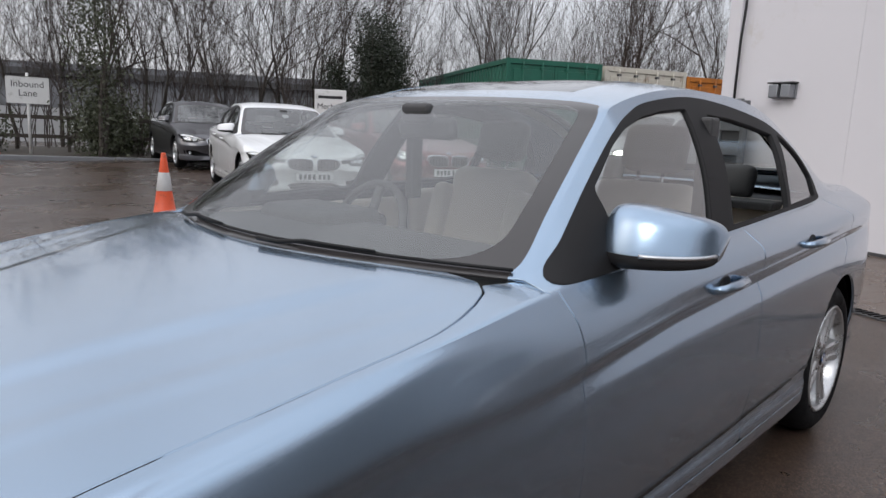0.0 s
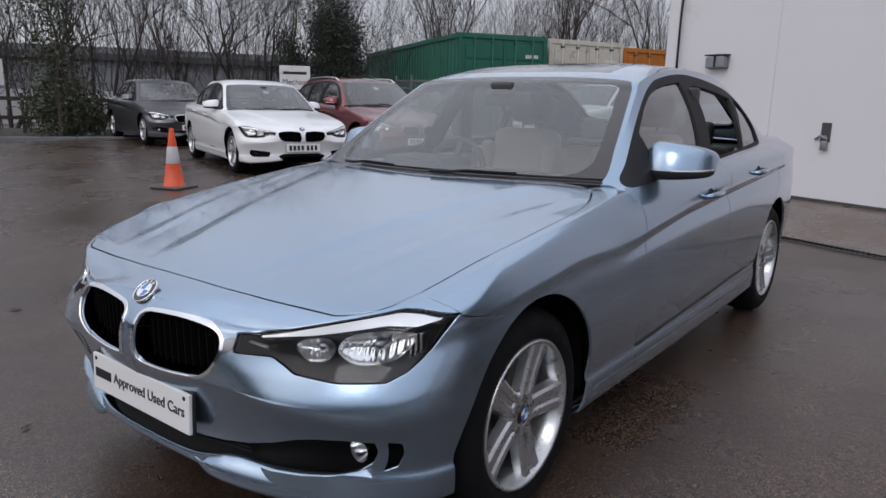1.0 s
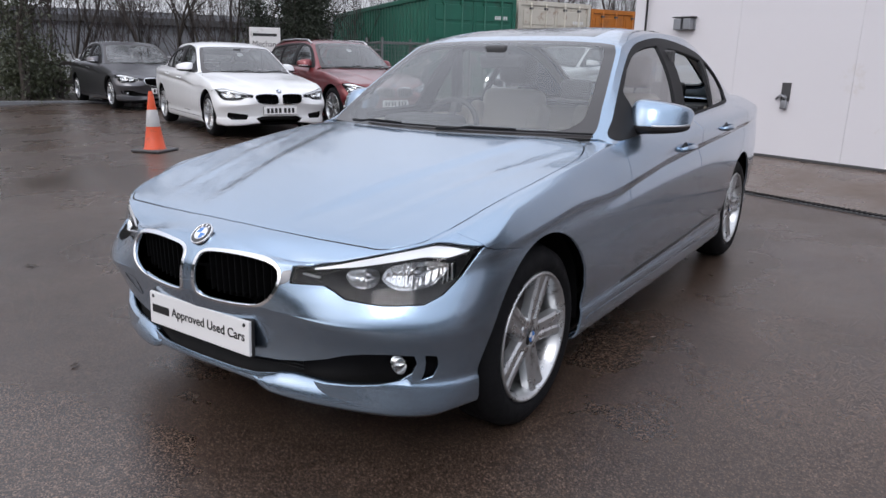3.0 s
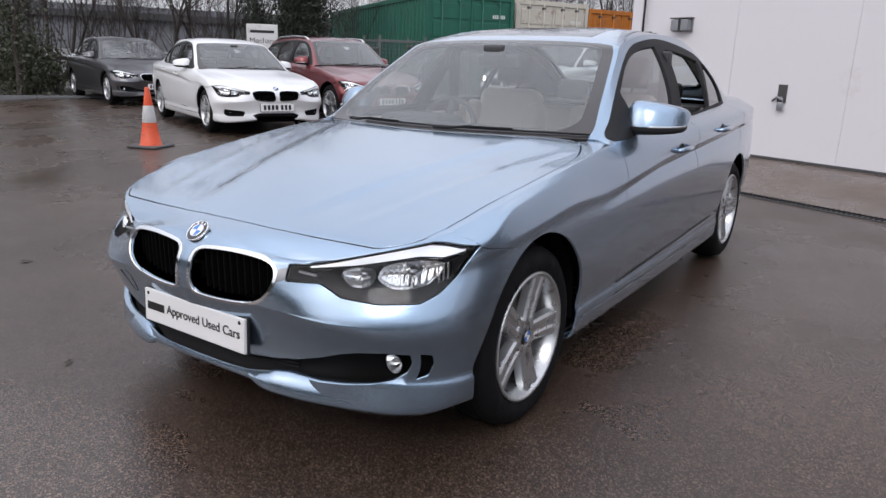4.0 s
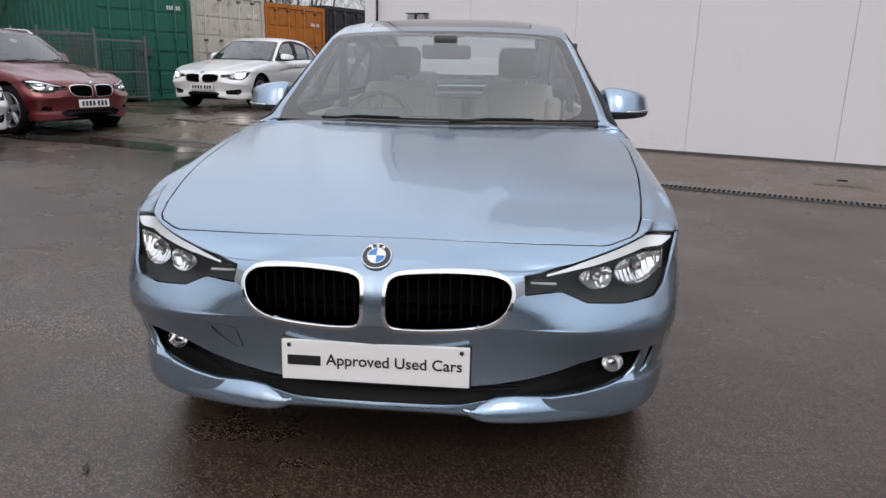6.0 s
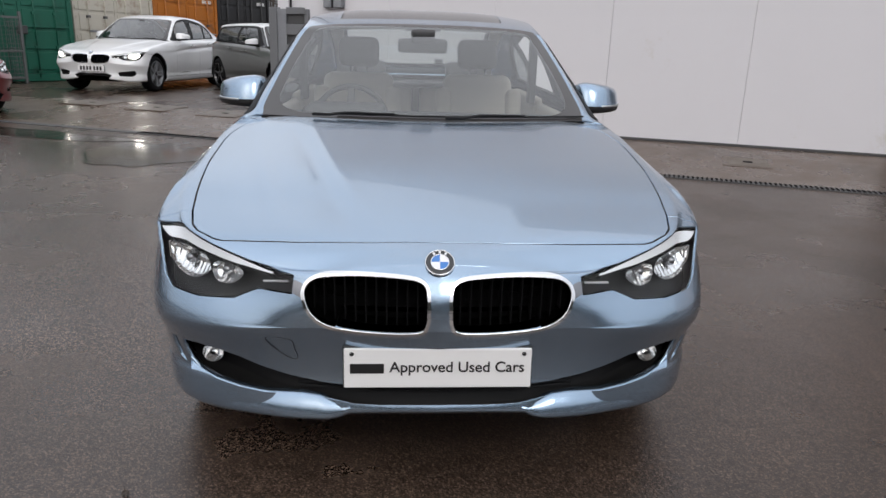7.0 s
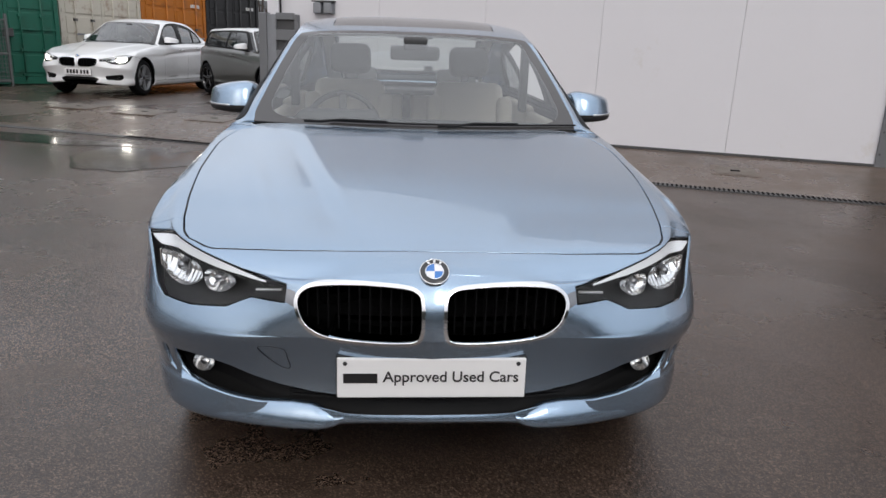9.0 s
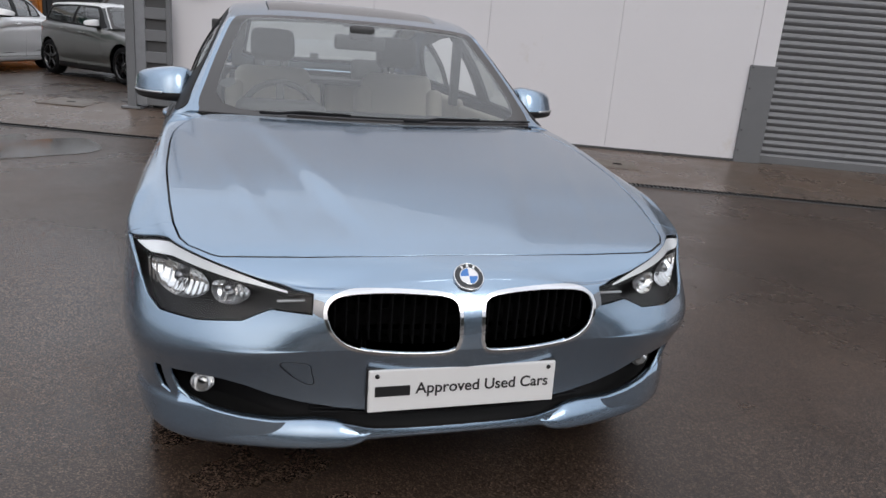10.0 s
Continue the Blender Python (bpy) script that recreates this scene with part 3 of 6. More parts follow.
def body_skin(S, nu, nv):
    st = np.arange(19)
    u = np.unique(np.concatenate([np.linspace(0, 8, int(nu * 0.62)), np.linspace(8, 14, int(nu * 0.24)), np.linspace(14, 18, int(nu * 0.2))]))
    b, e = spl(st, S["base"], u), spl(st, S["edge"], u)
    ez, lip = spl(st, S["edge_z"], u), spl(st, S["lip"], u)
    e[0, 0] = e[-1, 0] = b[0, 0] = b[-1, 0] = 0
    tan = np.gradient(b, u, axis=0)
    tan[0], tan[-1] = (1, 0), (-1, 0)
    inward = np.stack([-tan[:, 1], tan[:, 0]], 1)
    inward /= np.linalg.norm(inward, axis=1, keepdims=True)
    w = step(1.0, 6.5, u)
    rows = []
    k = (ez - 0.285) / (0.955 - 0.285)
    for i in range(11):
        zf = lip + FRONT_Z[i] if i < 2 else FRONT_Z[i] + 0 * u
        zs = lip + SIDE_Z[i] if i < 2 else 0.285 + (SIDE_Z[i] - 0.285) * k
        if i in SWAGE_ROW:
            along = step(0.95, 1.5, b[:, 1]) * (1 - step(4.25, 4.5, b[:, 1]))
            line = np.interp(b[:, 1], SWAGE_Y, SWAGE_Z)
            zs = zs * (1 - along) + ((line + ez) / 2 + 0.006 if i == 10 else line + SWAGE_ROW[i]) * along
        z = zf * (1 - w) + zs * w
        wc = step(1.4, 3.2, u) * (1 - step(4.8, 7.0, u))
        d = (FRONT_IN[i] * (1 - w) + SIDE_IN[i] * w) * (1 - wc) + CORNER_IN[i] * wc + {8: 0.007, 9: 0.006, 10: -0.012}.get(i, 0) * step(9.9, 11.2, u) * step(14.4, 13.4, u)
        if i == 10:
            # a hollow under the ridge of the front wing
            d = d + 0.014 * step(0.45, 0.62, b[:, 1]) * (1 - step(1.15, 1.5, b[:, 1])) * (u < 12)
            z = z + 0.030 * step(0.45, 0.62, b[:, 1]) * (1 - step(1.15, 1.5, b[:, 1])) * (u < 12)
        rows.append(np.column_stack([b + inward * d[:, None], z]))
    rows.append(np.column_stack([e, ez]))
    rows = np.array(rows)
    rows[:, 0, 0] = rows[:, -1, 0] = 0
    v = np.linspace(0, 11, nv)
    # keep the crease lines crisp by bunching rows round them
    P = spl(np.arange(12), rows.reshape(12, -1), v).reshape(nv, len(u), 3)
    crest = 0.010 * np.clip(1 - np.abs(v - 9), 0, 1) ** 1.6
    undercut = 0.006 * np.clip(1 - np.abs(v - 8.1) / 0.8, 0, 1)
    along = step(1.25, 1.9, b[:, 1]) * (1 - step(3.9, 4.3, b[:, 1]))
    P[:, :, 0] += (crest - undercut)[:, None] * along[None]
    P[:, :, 0] = np.maximum(P[:, :, 0], 0)
    sheets = [sheet(P)]
    # bonnet and cowl
    hu = u[u <= 10.0]
    he, hz = e[: len(hu)], ez[: len(hu)]
    zc = spl([q[0] for q in S["hood"]], [q[1] for q in S["hood"]], he[:, 1])
    t = np.linspace(0, 1, 64 if nu > 200 else 34)
    X = he[:, :1] * t
    Y = np.repeat(he[:, 1:2], len(t), 1)
    Z = zc[:, None] + (hz - zc)[:, None] * t[None] ** 2.4
    fade = step(0.16, 0.5, Y) * (1 - step(1.12, 1.40, Y))
    inner, outer = 0.112 + 0.295 * Y, 0.395 + 0.262 * Y
    wide = np.maximum(X[:, -1:] - outer, 0.02)
    Z -= fade * 0.009 * (step(inner - 0.004, inner + 0.085, X) - np.clip((X - outer) / wide, 0, 1))
    Z += fade * 0.003 * np.clip(1 - np.abs(X - outer) / 0.05, 0, 1)
    Z[0] = hz[0]
    Z[:, -1] = hz
    H = np.stack([X, Y, Z], -1)
    sheets.append(sheet(H))
    # boot deck
    m = u >= 14
    be, bz = e[m], ez[m]
    crown = 0.02 * (1 - t[None] ** 2) * step(4.56, 4.3, be[:, 1:2])
    D = np.stack([be[:, :1] * t, np.repeat(be[:, 1:2], len(t), 1), bz[:, None] + crown], -1)
    D[:, -1, 2] = bz
    sheets.append(sheet(D))
    both = []
    for p, a, tr in sheets:
        both.append((p, a, tr))
        q = p.copy()
        q[:, 0] *= -1
        both.append((q, a, tr))
    return welded(both, lambda c: np.column_stack([0 * c[:, 0], np.clip(c[:, 1], 0.7, 4.0), 0 * c[:, 2] + 0.45]))


def top_skin(S, nu, nt):
    st = np.arange(10)
    u = np.linspace(0, 9, nu)
    R, C = spl(st, S["rail"], u), spl(st, S["mid"], u)
    t = np.linspace(-1, 1, nt)
    X = R[:, :1] * np.sign(t) * np.abs(t) ** 0.97
    Y = C[:, :1] + (R[:, 1:2] - C[:, :1]) * np.abs(t) ** 2
    Z = C[:, 1:2] + (R[:, 2:3] - C[:, 1:2]) * np.abs(t) ** 3.2
    A = np.stack(np.broadcast_arrays(u[:, None], t[None]), -1)
    p, a, T = sheet(np.stack([X, Y, Z], -1), A)
    return welded([(p, a, T)], lambda c: np.column_stack([0 * c[:, 0], 0 * c[:, 0] + 2.6, 0 * c[:, 0] + 0.6]))


def side_skin(S, ny, nw):
    u = np.linspace(10, S.get("side_end", 14.3), 200)
    e, ez = spl(np.arange(19), S["edge"], u), spl(np.arange(19), S["edge_z"], u)
    r = spl(np.arange(10), S["rail"], np.linspace(0, 9, 200))
    y = np.linspace(r[0, 1], r[-1, 1], ny)
    bx, bz = np.interp(y, e[:, 1], e[:, 0]), np.interp(y, e[:, 1], ez)
    rx, rz = np.interp(y, r[:, 1], r[:, 0]), np.interp(y, r[:, 1], r[:, 2])
    w = np.linspace(0, 1, nw)
    bow = 0.03 * np.sin(np.pi * w)[None] * np.clip((rz - bz) / 0.38, 0, 1)[:, None]
    X = bx[:, None] + (rx - bx)[:, None] * w + bow
    Z = bz[:, None] + (np.maximum(rz, bz) - bz)[:, None] * w + bow * 0.3
    Y = np.repeat(y[:, None], nw, 1)
    p, a, T = sheet(np.stack([X, Y, Z], -1))
    q = p.copy()
    q[:, 0] *= -1
    return welded([(p, a, T), (q, a, T)], lambda c: np.column_stack([0 * c[:, 0], c[:, 1], 0 * c[:, 2] + 0.9]))


def front_of(poly, smooth=True, deep=0.62):
    """Distance from an outline on the car's face, given for one half as (x, z)."""
    o = smooth_poly(poly) if smooth else np.asarray(poly)
    return lambda V: np.maximum(poly_dist(o, np.abs(V[:, 0]), V[:, 2]), V[:, 1] - deep)


def flank_of(poly, smooth=False):
    o = smooth_poly(poly) if smooth else np.asarray(poly)
    return lambda V: np.maximum(poly_dist(o, V[:, 1], V[:, 2]), 0.45 - np.abs(V[:, 0]))


def plan_of(poly):
    return lambda V: np.maximum(poly_dist(poly, np.abs(V[:, 0]), V[:, 1]), 0.6 - V[:, 2])


def alloy_wheel(root, x, y, r, side, spokes=5, twin=True, fine=True, rim_mat=None, up=None):
    """A tyre on an alloy rim with spokes, disc and hub cap, the outer face at x."""
    s = side
    n = 64 if fine else 36
    at = pose(x, y, up or r, 0, 0, 0 if s > 0 else 180)
    rr = r * 0.70
    prof = [(-0.205, rr * 0.97), (-0.215, rr * 1.06), (-0.218, r * 0.84), (-0.205, r * 0.955), (-0.17, r), (-0.115, r * 1.004), (-0.06, r), (-0.025, r * 0.957), (-0.008, r * 0.88), (-0.004, r * 0.80), (-0.010, rr * 1.07), (-0.018, rr * 1.0)]
    wheel = part("wheel", to_mesh(*lathe([(-0.20, rr * 0.98), (-0.19, rr * 0.93), (-0.10, rr * 0.88), (-0.045, rr * 0.90), (-0.022, rr * 0.955), (-0.010, rr * 0.97), (-0.006, rr * 1.0), (-0.014, rr * 1.03), (-0.02, rr * 1.0)], n), M_ALLOY), rim_mat or M_ALLOY, root, "five-spoke silver alloy wheel" if twin else "silver alloy wheel", at=at)
    if rim_mat:
        wheel.data.materials[0] = rim_mat
    part("tyre", to_mesh(*lathe(prof, n), M_TYRE), M_TYRE, wheel)
    if fine:
        gv, gf = [], []
        for g in range(4):
            a = -0.155 + g * 0.027
            gv_, gf_ = lathe([(a - 0.004, r * 1.0045), (a - 0.003, r * 0.985), (a + 0.003, r * 0.985), (a + 0.004, r * 1.0045)], n)
            gf += [tuple(i + len(gv) for i in q) for q in gf_]
            gv += gv_
        part("tread_groove", to_mesh(gv, gf, M_VOID), M_VOID, wheel)
    part("brake_disc", to_mesh(*lathe([(-0.105, 0.02), (-0.105, rr * 0.70), (-0.125, rr * 0.70), (-0.125, 0.02)], 32), M_DISC), M_DISC, wheel)
    # near-black disc: the shade behind the spokes is in its colour
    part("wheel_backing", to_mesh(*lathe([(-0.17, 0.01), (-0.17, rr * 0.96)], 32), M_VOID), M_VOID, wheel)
    for k in range(spokes):
        a0 = 2 * math.pi * k / spokes + radians(-93 if s > 0 else -70)
        vs, fs = [], []
        for q in (0.10, 0.20, 0.34, 0.5, 0.66, 0.82, 0.985):
            rad = q * rr
            w = (0.038 + 0.012 * q * q) if twin else 0.022 - 0.003 * q
            top = -0.028 - 0.012 * q + 0.022 * q * q
            dep = 0.036 if q < 0.9 else 0.022
            dip = 0.006 if twin else 0.0
            vs += [(top - dep, -w * 1.12, rad), (top - 0.008, -w, rad), (top, -w * 0.78, rad), (top, -w * 0.34, rad), (top - dip, -w * 0.16, rad), (top - dip, w * 0.16, rad), (top, w * 0.34, rad), (top, w * 0.78, rad), (top - 0.008, w, rad), (top - dep, w * 1.12, rad)]
        fs = [(i * 10 + j, i * 10 + j + 1, i * 10 + j + 11, i * 10 + j + 10) for i in range(6) for j in range(9)]
        c, sn = math.cos(a0), math.sin(a0)
        vs = [(px, py * c - pz * sn, py * sn + pz * c) for px, py, pz in vs]
        part("spoke", to_mesh(vs, fs, rim_mat or M_ALLOY, False), M_ALLOY, wheel)
    part("hub", to_mesh(*lathe([(-0.06, 0.075), (-0.036, 0.072), (-0.030, 0.062), (-0.030, 0.036), (-0.034, 0.035)], 32), rim_mat or M_ALLOY), M_ALLOY, wheel)
    cap = part("hub_cap", to_mesh(*lathe([(-0.034, 0.035), (-0.028, 0.034), (-0.026, 0.0)], 28), M_GLOSSBLACK), M_GLOSSBLACK, wheel)
    if fine:
        for k in range(4):
            a = [k * math.pi / 2 + j * math.pi / 16 for j in range(9)]
            vs = [(-0.0245, 0, 0)] + [(-0.0245, 0.020 * math.cos(t), 0.020 * math.sin(t)) for t in a]
            part("cap_quarter", to_mesh(vs, [(0, j, j + 1) for j in range(1, 9)], (M_ROUNDBLUE, M_ROUNDWHITE)[k % 2], False), M_ROUNDBLUE, cap)
        for k in range(5):
            a = 2 * math.pi * k / 5 + 0.3
            v, f = lathe([(-0.045, 0.011), (-0.028, 0.011), (-0.027, 0.008), (-0.038, 0.007), (-0.038, 0.0)], 10)
            part("wheel_bolt", to_mesh([(p[0], p[1] + 0.052 * math.cos(a), p[2] + 0.052 * math.sin(a)) for p in v], f, M_DISC), M_DISC, wheel)
    return wheel


def surface_y(skin, x, z):
    """How far back the car's face lies at (x, z)."""
    V = skin.V
    m = V[:, 1] < 0.7
    i = np.argmin((np.abs(V[m, 0]) - abs(x)) ** 2 + (V[m, 2] - z) ** 2)
    return float(V[m][i, 1])


def bowl(cx, cy, cz, r, deep, n=28):
    """A dish that opens towards the front."""
    v, f = lathe([(0.0, r), (0.004, r * 0.97), (deep * 0.5, r * 0.8), (deep * 0.9, r * 0.45), (deep, 0.0)], n, "y")
    return [(p[0] + cx, p[1] + cy, p[2] + cz) for p in v], f


def roundel(parent, x, y, z, r, tilt):
    rim = part("badge", to_mesh(*lathe([(0.004, r), (-0.002, r), (-0.004, r * 0.95), (-0.002, r * 0.93)], 40, "y"), M_CHROME), M_CHROME, parent, "round blue and white badge", at=pose(x, y, z, tilt, 0, 0))
    part("badge_ring", to_mesh(*lathe([(-0.002, r * 0.94), (-0.004, r * 0.8), (-0.004, r * 0.56)], 40, "y"), M_GLOSSBLACK), M_GLOSSBLACK, rim)
    part("badge_line", to_mesh(*lathe([(-0.0045, r * 0.62), (-0.006, r * 0.59), (-0.0045, r * 0.56)], 40, "y"), M_CHROME), M_CHROME, rim)
    for k in range(4):
        a = [k * math.pi / 2 + j * math.pi / 20 for j in range(11)]
        vs = [(0, -0.005, 0)] + [(r * 0.57 * math.cos(t), -0.0045, r * 0.57 * math.sin(t)) for t in a]
        part("badge_quarter", to_mesh(vs, [(0, j + 1, j) for j in range(1, 11)], (M_ROUNDWHITE, M_ROUNDBLUE)[k % 2], False), M_ROUNDBLUE, rim)
    for k in range(3):
        t = math.pi / 2 + (k - 1) * 0.55
        bm = box(-r * 0.07, r * 0.07, -0.0055, -0.0035, -r * 0.1, r * 0.1)
        part("badge_mark", bm, M_ROUNDWHITE, rim, at=pose(r * 0.76 * math.cos(t), 0, r * 0.76 * math.sin(t), 0, -math.degrees(t) + 90, 0))


def scaled(skin, k):
    V = skin.V.copy()
    V[:, :3] *= k
    V[:, 3:6] /= k
    V[:, 3:6] /= np.linalg.norm(V[:, 3:6], axis=1, keepdims=True)
    return Skin(V, skin.T)


def build_car(name, label, paint_mat, at, S=SALOON, k=(1, 1, 1), fine=False, glass_mat=None, estate=False, lights_on=False, rails=False, spokes=5, twin=True, cladding=False, open_window=False, plate="bars", roof_mat=None, rim_mat=None, arch=0.368, tag=False):
    root = thing(name, label, "car", at=at)
    k = np.array(k, float)
    nu, nv = (330, 89) if fine else (150, 34)
    gap = 0.0036 if fine else 0.003
    slit = 0.0019 if fine else 0.003
    body = body_skin(S, nu, nv)
    rad = S["wheel"] * k[2]
    hub = (S["hub"] or S["wheel"]) * k[2]
    ax = [a * k[1] for a in S["axles"]]
    glass_mat = glass_mat or (M_GLASS if fine else M_DARKGLASS)

    def put(nm, skin, material, lab="", flange=0.012, parent=root):
        me = scaled(skin, k).mesh(material, flange, nm)
        return part(nm, me, material, parent, lab) if me else None

    # openings
    def arches(V):
        out = np.full(len(V), 9.0)
        for a in ax:
            d = np.hypot((V[:, 1] * k[1] - a), (V[:, 2] * k[2] - hub) * 0.97) - arch * rad / 0.328
            out = np.minimum(out, np.maximum(d, 0.5 - np.abs(V[:, 0])))
        return out

    whole = body
    _, body = body.cut(arches)
    lamp, body = body.cut(front_of(S["lamp"], False), slit)
    kidney, body = body.cut(front_of(S["kidney"]), 0.0)
    mouth, body = body.cut(front_of(S["mouth"], False), 0.0)
    slot = None
    if S["slot"]:
        slot, body = body.cut(front_of(S["slot"], False), 0.0)
    liner = body
    hood_line = [(-0.2, 0.184), (0.2, 0.189), (0.4, 0.204), (0.62, 0.229), (0.645, 0.240), (0.70, 0.285), (0.724, 0.325), (0.746, 0.41), (0.764, 0.53), (0.778, 0.655), (0.787, 0.74), (0.794, 0.83), (0.800, 1.0), (0.803, 1.1), (0.800, 1.19), (0.787, 1.26), (0.765, 1.33), (0.735, 1.395), (0.69, 1.43), (0.5, 1.410), (0.25, 1.352), (-0.2, 1.325)]
    hood, body = body.cut(plan_of(hood_line), gap)
    bonnet = put("bonnet", hood, paint_mat)
    if fine:
        # added black strip below the bonnet gap, standing in for the shade inside it
        hl = plan_of(hood_line)
        seam, _ = liner.cut(lambda V: np.maximum(np.abs(hl(V)) - 0.0045, V[:, 1] - 1.36))
        for q in seam.moved(-0.0022).pieces():
            if len(q.T) > 12:
                put("bonnet_seam", q, M_SEAL, flange=0, parent=bonnet)
    scuttle, body = body.cut(plan_of([(-0.2, 1.2), (0.66, 1.2), (0.712, 1.42), (0.745, 1.50), (0.745, 1.7), (-0.2, 1.7)]), 0.0)
    put("scuttle_panel", scuttle.moved(-0.014), M_TRIM, "black plastic scuttle below the windscreen")
    nose_line = flank_of([(-0.5, -0.1), (-0.5, 0.9), (0.30, 0.9), (0.435, 0.712), (0.47, 0.702), (0.62, 0.676), (0.62, -0.1)])
    whole_nose = lambda V: np.minimum(nose_line(V), np.where(np.abs(V[:, 0]) < 0.5, np.maximum(V[:, 1] - 0.6, V[:, 2] - 0.9), 9.0))
    bumper, body = body.cut(whole_nose, slit)
    put("front_bumper", bumper, paint_mat)
    fender, body = body.cut(flank_of([(0.3, -0.1), (0.3, 1.2), (1.30, 1.2), (1.52, 0.955), (1.555, 0.80), (1.555, 0.268), (1.2, 0.268), (1.2, 0.1)]), slit)
    for s in (1, -1):
        put("front_wing", fender.side(s), paint_mat)
    fd, body = body.cut(flank_of([(1.4, 1.3), (1.52, 0.955), (1.555, 0.80), (1.555, 0.268), (2.56, 0.268), (2.575, 0.80), (2.56, 1.3)]), gap)
    rear_edge = [(2.55, 1.3), (2.575, 0.80), (2.56, 0.268), (3.22, 0.268), (3.32, 0.45), (3.50, 0.68), (3.62, 0.82), (3.64, 0.93), (3.58, 1.3)]
    rd, body = body.cut(flank_of(rear_edge), gap)
    for s in (1, -1):
        for nm, sk, hy, hz in (("front_door", fd, 2.29, 0.838), ("rear_door", rd, 3.07, 0.884)):
            d = put(nm, sk.side(s), paint_mat)
            if d is None:
                continue
            i = np.argmin((sk.V[:, 1] - hy) ** 2 + (sk.V[:, 2] - hz) ** 2 + 9 * (sk.V[:, 0] * s < 0))
            hx = abs(sk.V[i, 0])
            o = np.array([hx * s, hy, hz]) * k
            pts = [(o[0] - s * 0.004, o[1] - 0.105, o[2] - 0.004), (o[0] + s * 0.022, o[1] - 0.085, o[2]), (o[0] + s * 0.030, o[1], o[2] + 0.002), (o[0] + s * 0.022, o[1] + 0.08, o[2] + 0.002), (o[0] - s * 0.004, o[1] + 0.10, o[2] + 0.002)]
            v, f = tube(pts, [0.010, 0.0135, 0.0145, 0.0135, 0.010], 10)
            part("door_handle", to_mesh(v, f, paint_mat), paint_mat, d)
            # the shaded bowl behind the handle, drawn as a flat black disc
            v, f = lathe([(0.0, 0.001), (0.001, 0.024), (0.003, 0.028), (0.0, 0.031)], 20)
            part("handle_bowl_shade", to_mesh([(o[0] + s * (p[0] + 0.001), o[1] - 0.028 + p[1] * 1.25, o[2] + 0.006 + p[2] * 0.8) for p in v], f, M_TRIM), M_TRIM, d)
            if cladding is False:
                w, _ = sk.side(s).cut(lambda V: np.abs(V[:, 2] - 0.279 - 0.0284 * V[:, 1]) - 0.006)
                put("door_moulding", w.moved(0.004), M_TRIM, parent=d)
    sill, body = body.cut(flank_of([(1.0, -0.1), (1.0, 0.268), (3.4, 0.268), (3.4, -0.1)]), gap)
    for s in (1, -1):
        put("sill", sill.side(s), M_TRIM if cladding else paint_mat, flange=0.003)
    tail_lamp, body = body.cut(lambda V: np.maximum(poly_dist([(4.16, 0.80), (4.20, 0.965), (4.7, 0.985), (4.7, 0.80)], V[:, 1], V[:, 2]), 0.36 - np.abs(V[:, 0])), gap)
    for s in (1, -1):
        put("tail_lamp", tail_lamp.side(s), M_REDLENS, "red tail lamp")
    boot, body = body.cut(lambda V: np.maximum(np.maximum(np.abs(V[:, 0]) - 0.62, 3.99 - V[:, 1]), 0.70 - V[:, 2]), gap)
    put("boot_lid", boot, paint_mat)
    rb, body = body.cut(lambda V: np.maximum(V[:, 2] - 0.69, 3.97 - V[:, 1]), gap)
    put("rear_bumper", rb, paint_mat)
    for s in (1, -1):
        quarter, rest = body.side(s).cut(lambda V: np.maximum(np.maximum(V[:, 2] - 1.2, 0.25 - V[:, 2]), np.maximum(2.9 - V[:, 1], 0.5 - np.abs(V[:, 0]))))
        put("rear_quarter", quarter, paint_mat)
        for q in rest.pieces():
            put("rear_panel", q, paint_mat)
    inner = whole.cut(front_of(S["lamp"], False), 0.012)[1].cut(front_of(S["kidney"]), 0.012)[1].cut(front_of(S["mouth"], False), 0.012)[1]
    _, inner = inner.cut(lambda V: arches(V) - 0.03)
    _, inner = inner.cut(lambda V: np.maximum(np.maximum(np.abs(V[:, 0]) - 0.66, V[:, 2] * -1 + 0.86), np.maximum(1.34 - V[:, 1], V[:, 1] - 4.0)))
    # near-black shell under the panels, so the gaps show as deep shade
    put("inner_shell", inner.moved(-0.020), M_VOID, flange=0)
    # wheel wells and floor, near-black so that the shade under the car is in the colour
    for a in ax:
        for s in (1, -1):
            R = (arch + 0.012) * rad / 0.328
            vs, fs = [], []
            for i in range(25):
                t = math.pi * (-0.04 + 1.08 * i / 24)
                for xx in (0.50, 0.845):
                    vs.append((s * xx * k[0], a - R * math.cos(t), hub + R * math.sin(t)))
            fs = [(2 * i, 2 * i + 1, 2 * i + 3, 2 * i + 2) for i in range(24)]
            o = len(vs)
            vs.append((s * 0.50 * k[0], a, hub))
            fs += [(o, 2 * i, 2 * i + 2) for i in range(24)]
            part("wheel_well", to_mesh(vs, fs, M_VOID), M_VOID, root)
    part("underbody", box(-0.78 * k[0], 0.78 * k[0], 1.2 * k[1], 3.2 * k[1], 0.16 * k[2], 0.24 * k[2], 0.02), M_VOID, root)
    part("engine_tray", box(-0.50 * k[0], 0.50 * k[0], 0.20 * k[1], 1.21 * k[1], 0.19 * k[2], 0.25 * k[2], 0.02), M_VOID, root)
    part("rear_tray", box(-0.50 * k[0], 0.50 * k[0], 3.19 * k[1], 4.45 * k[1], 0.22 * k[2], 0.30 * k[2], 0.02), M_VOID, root)
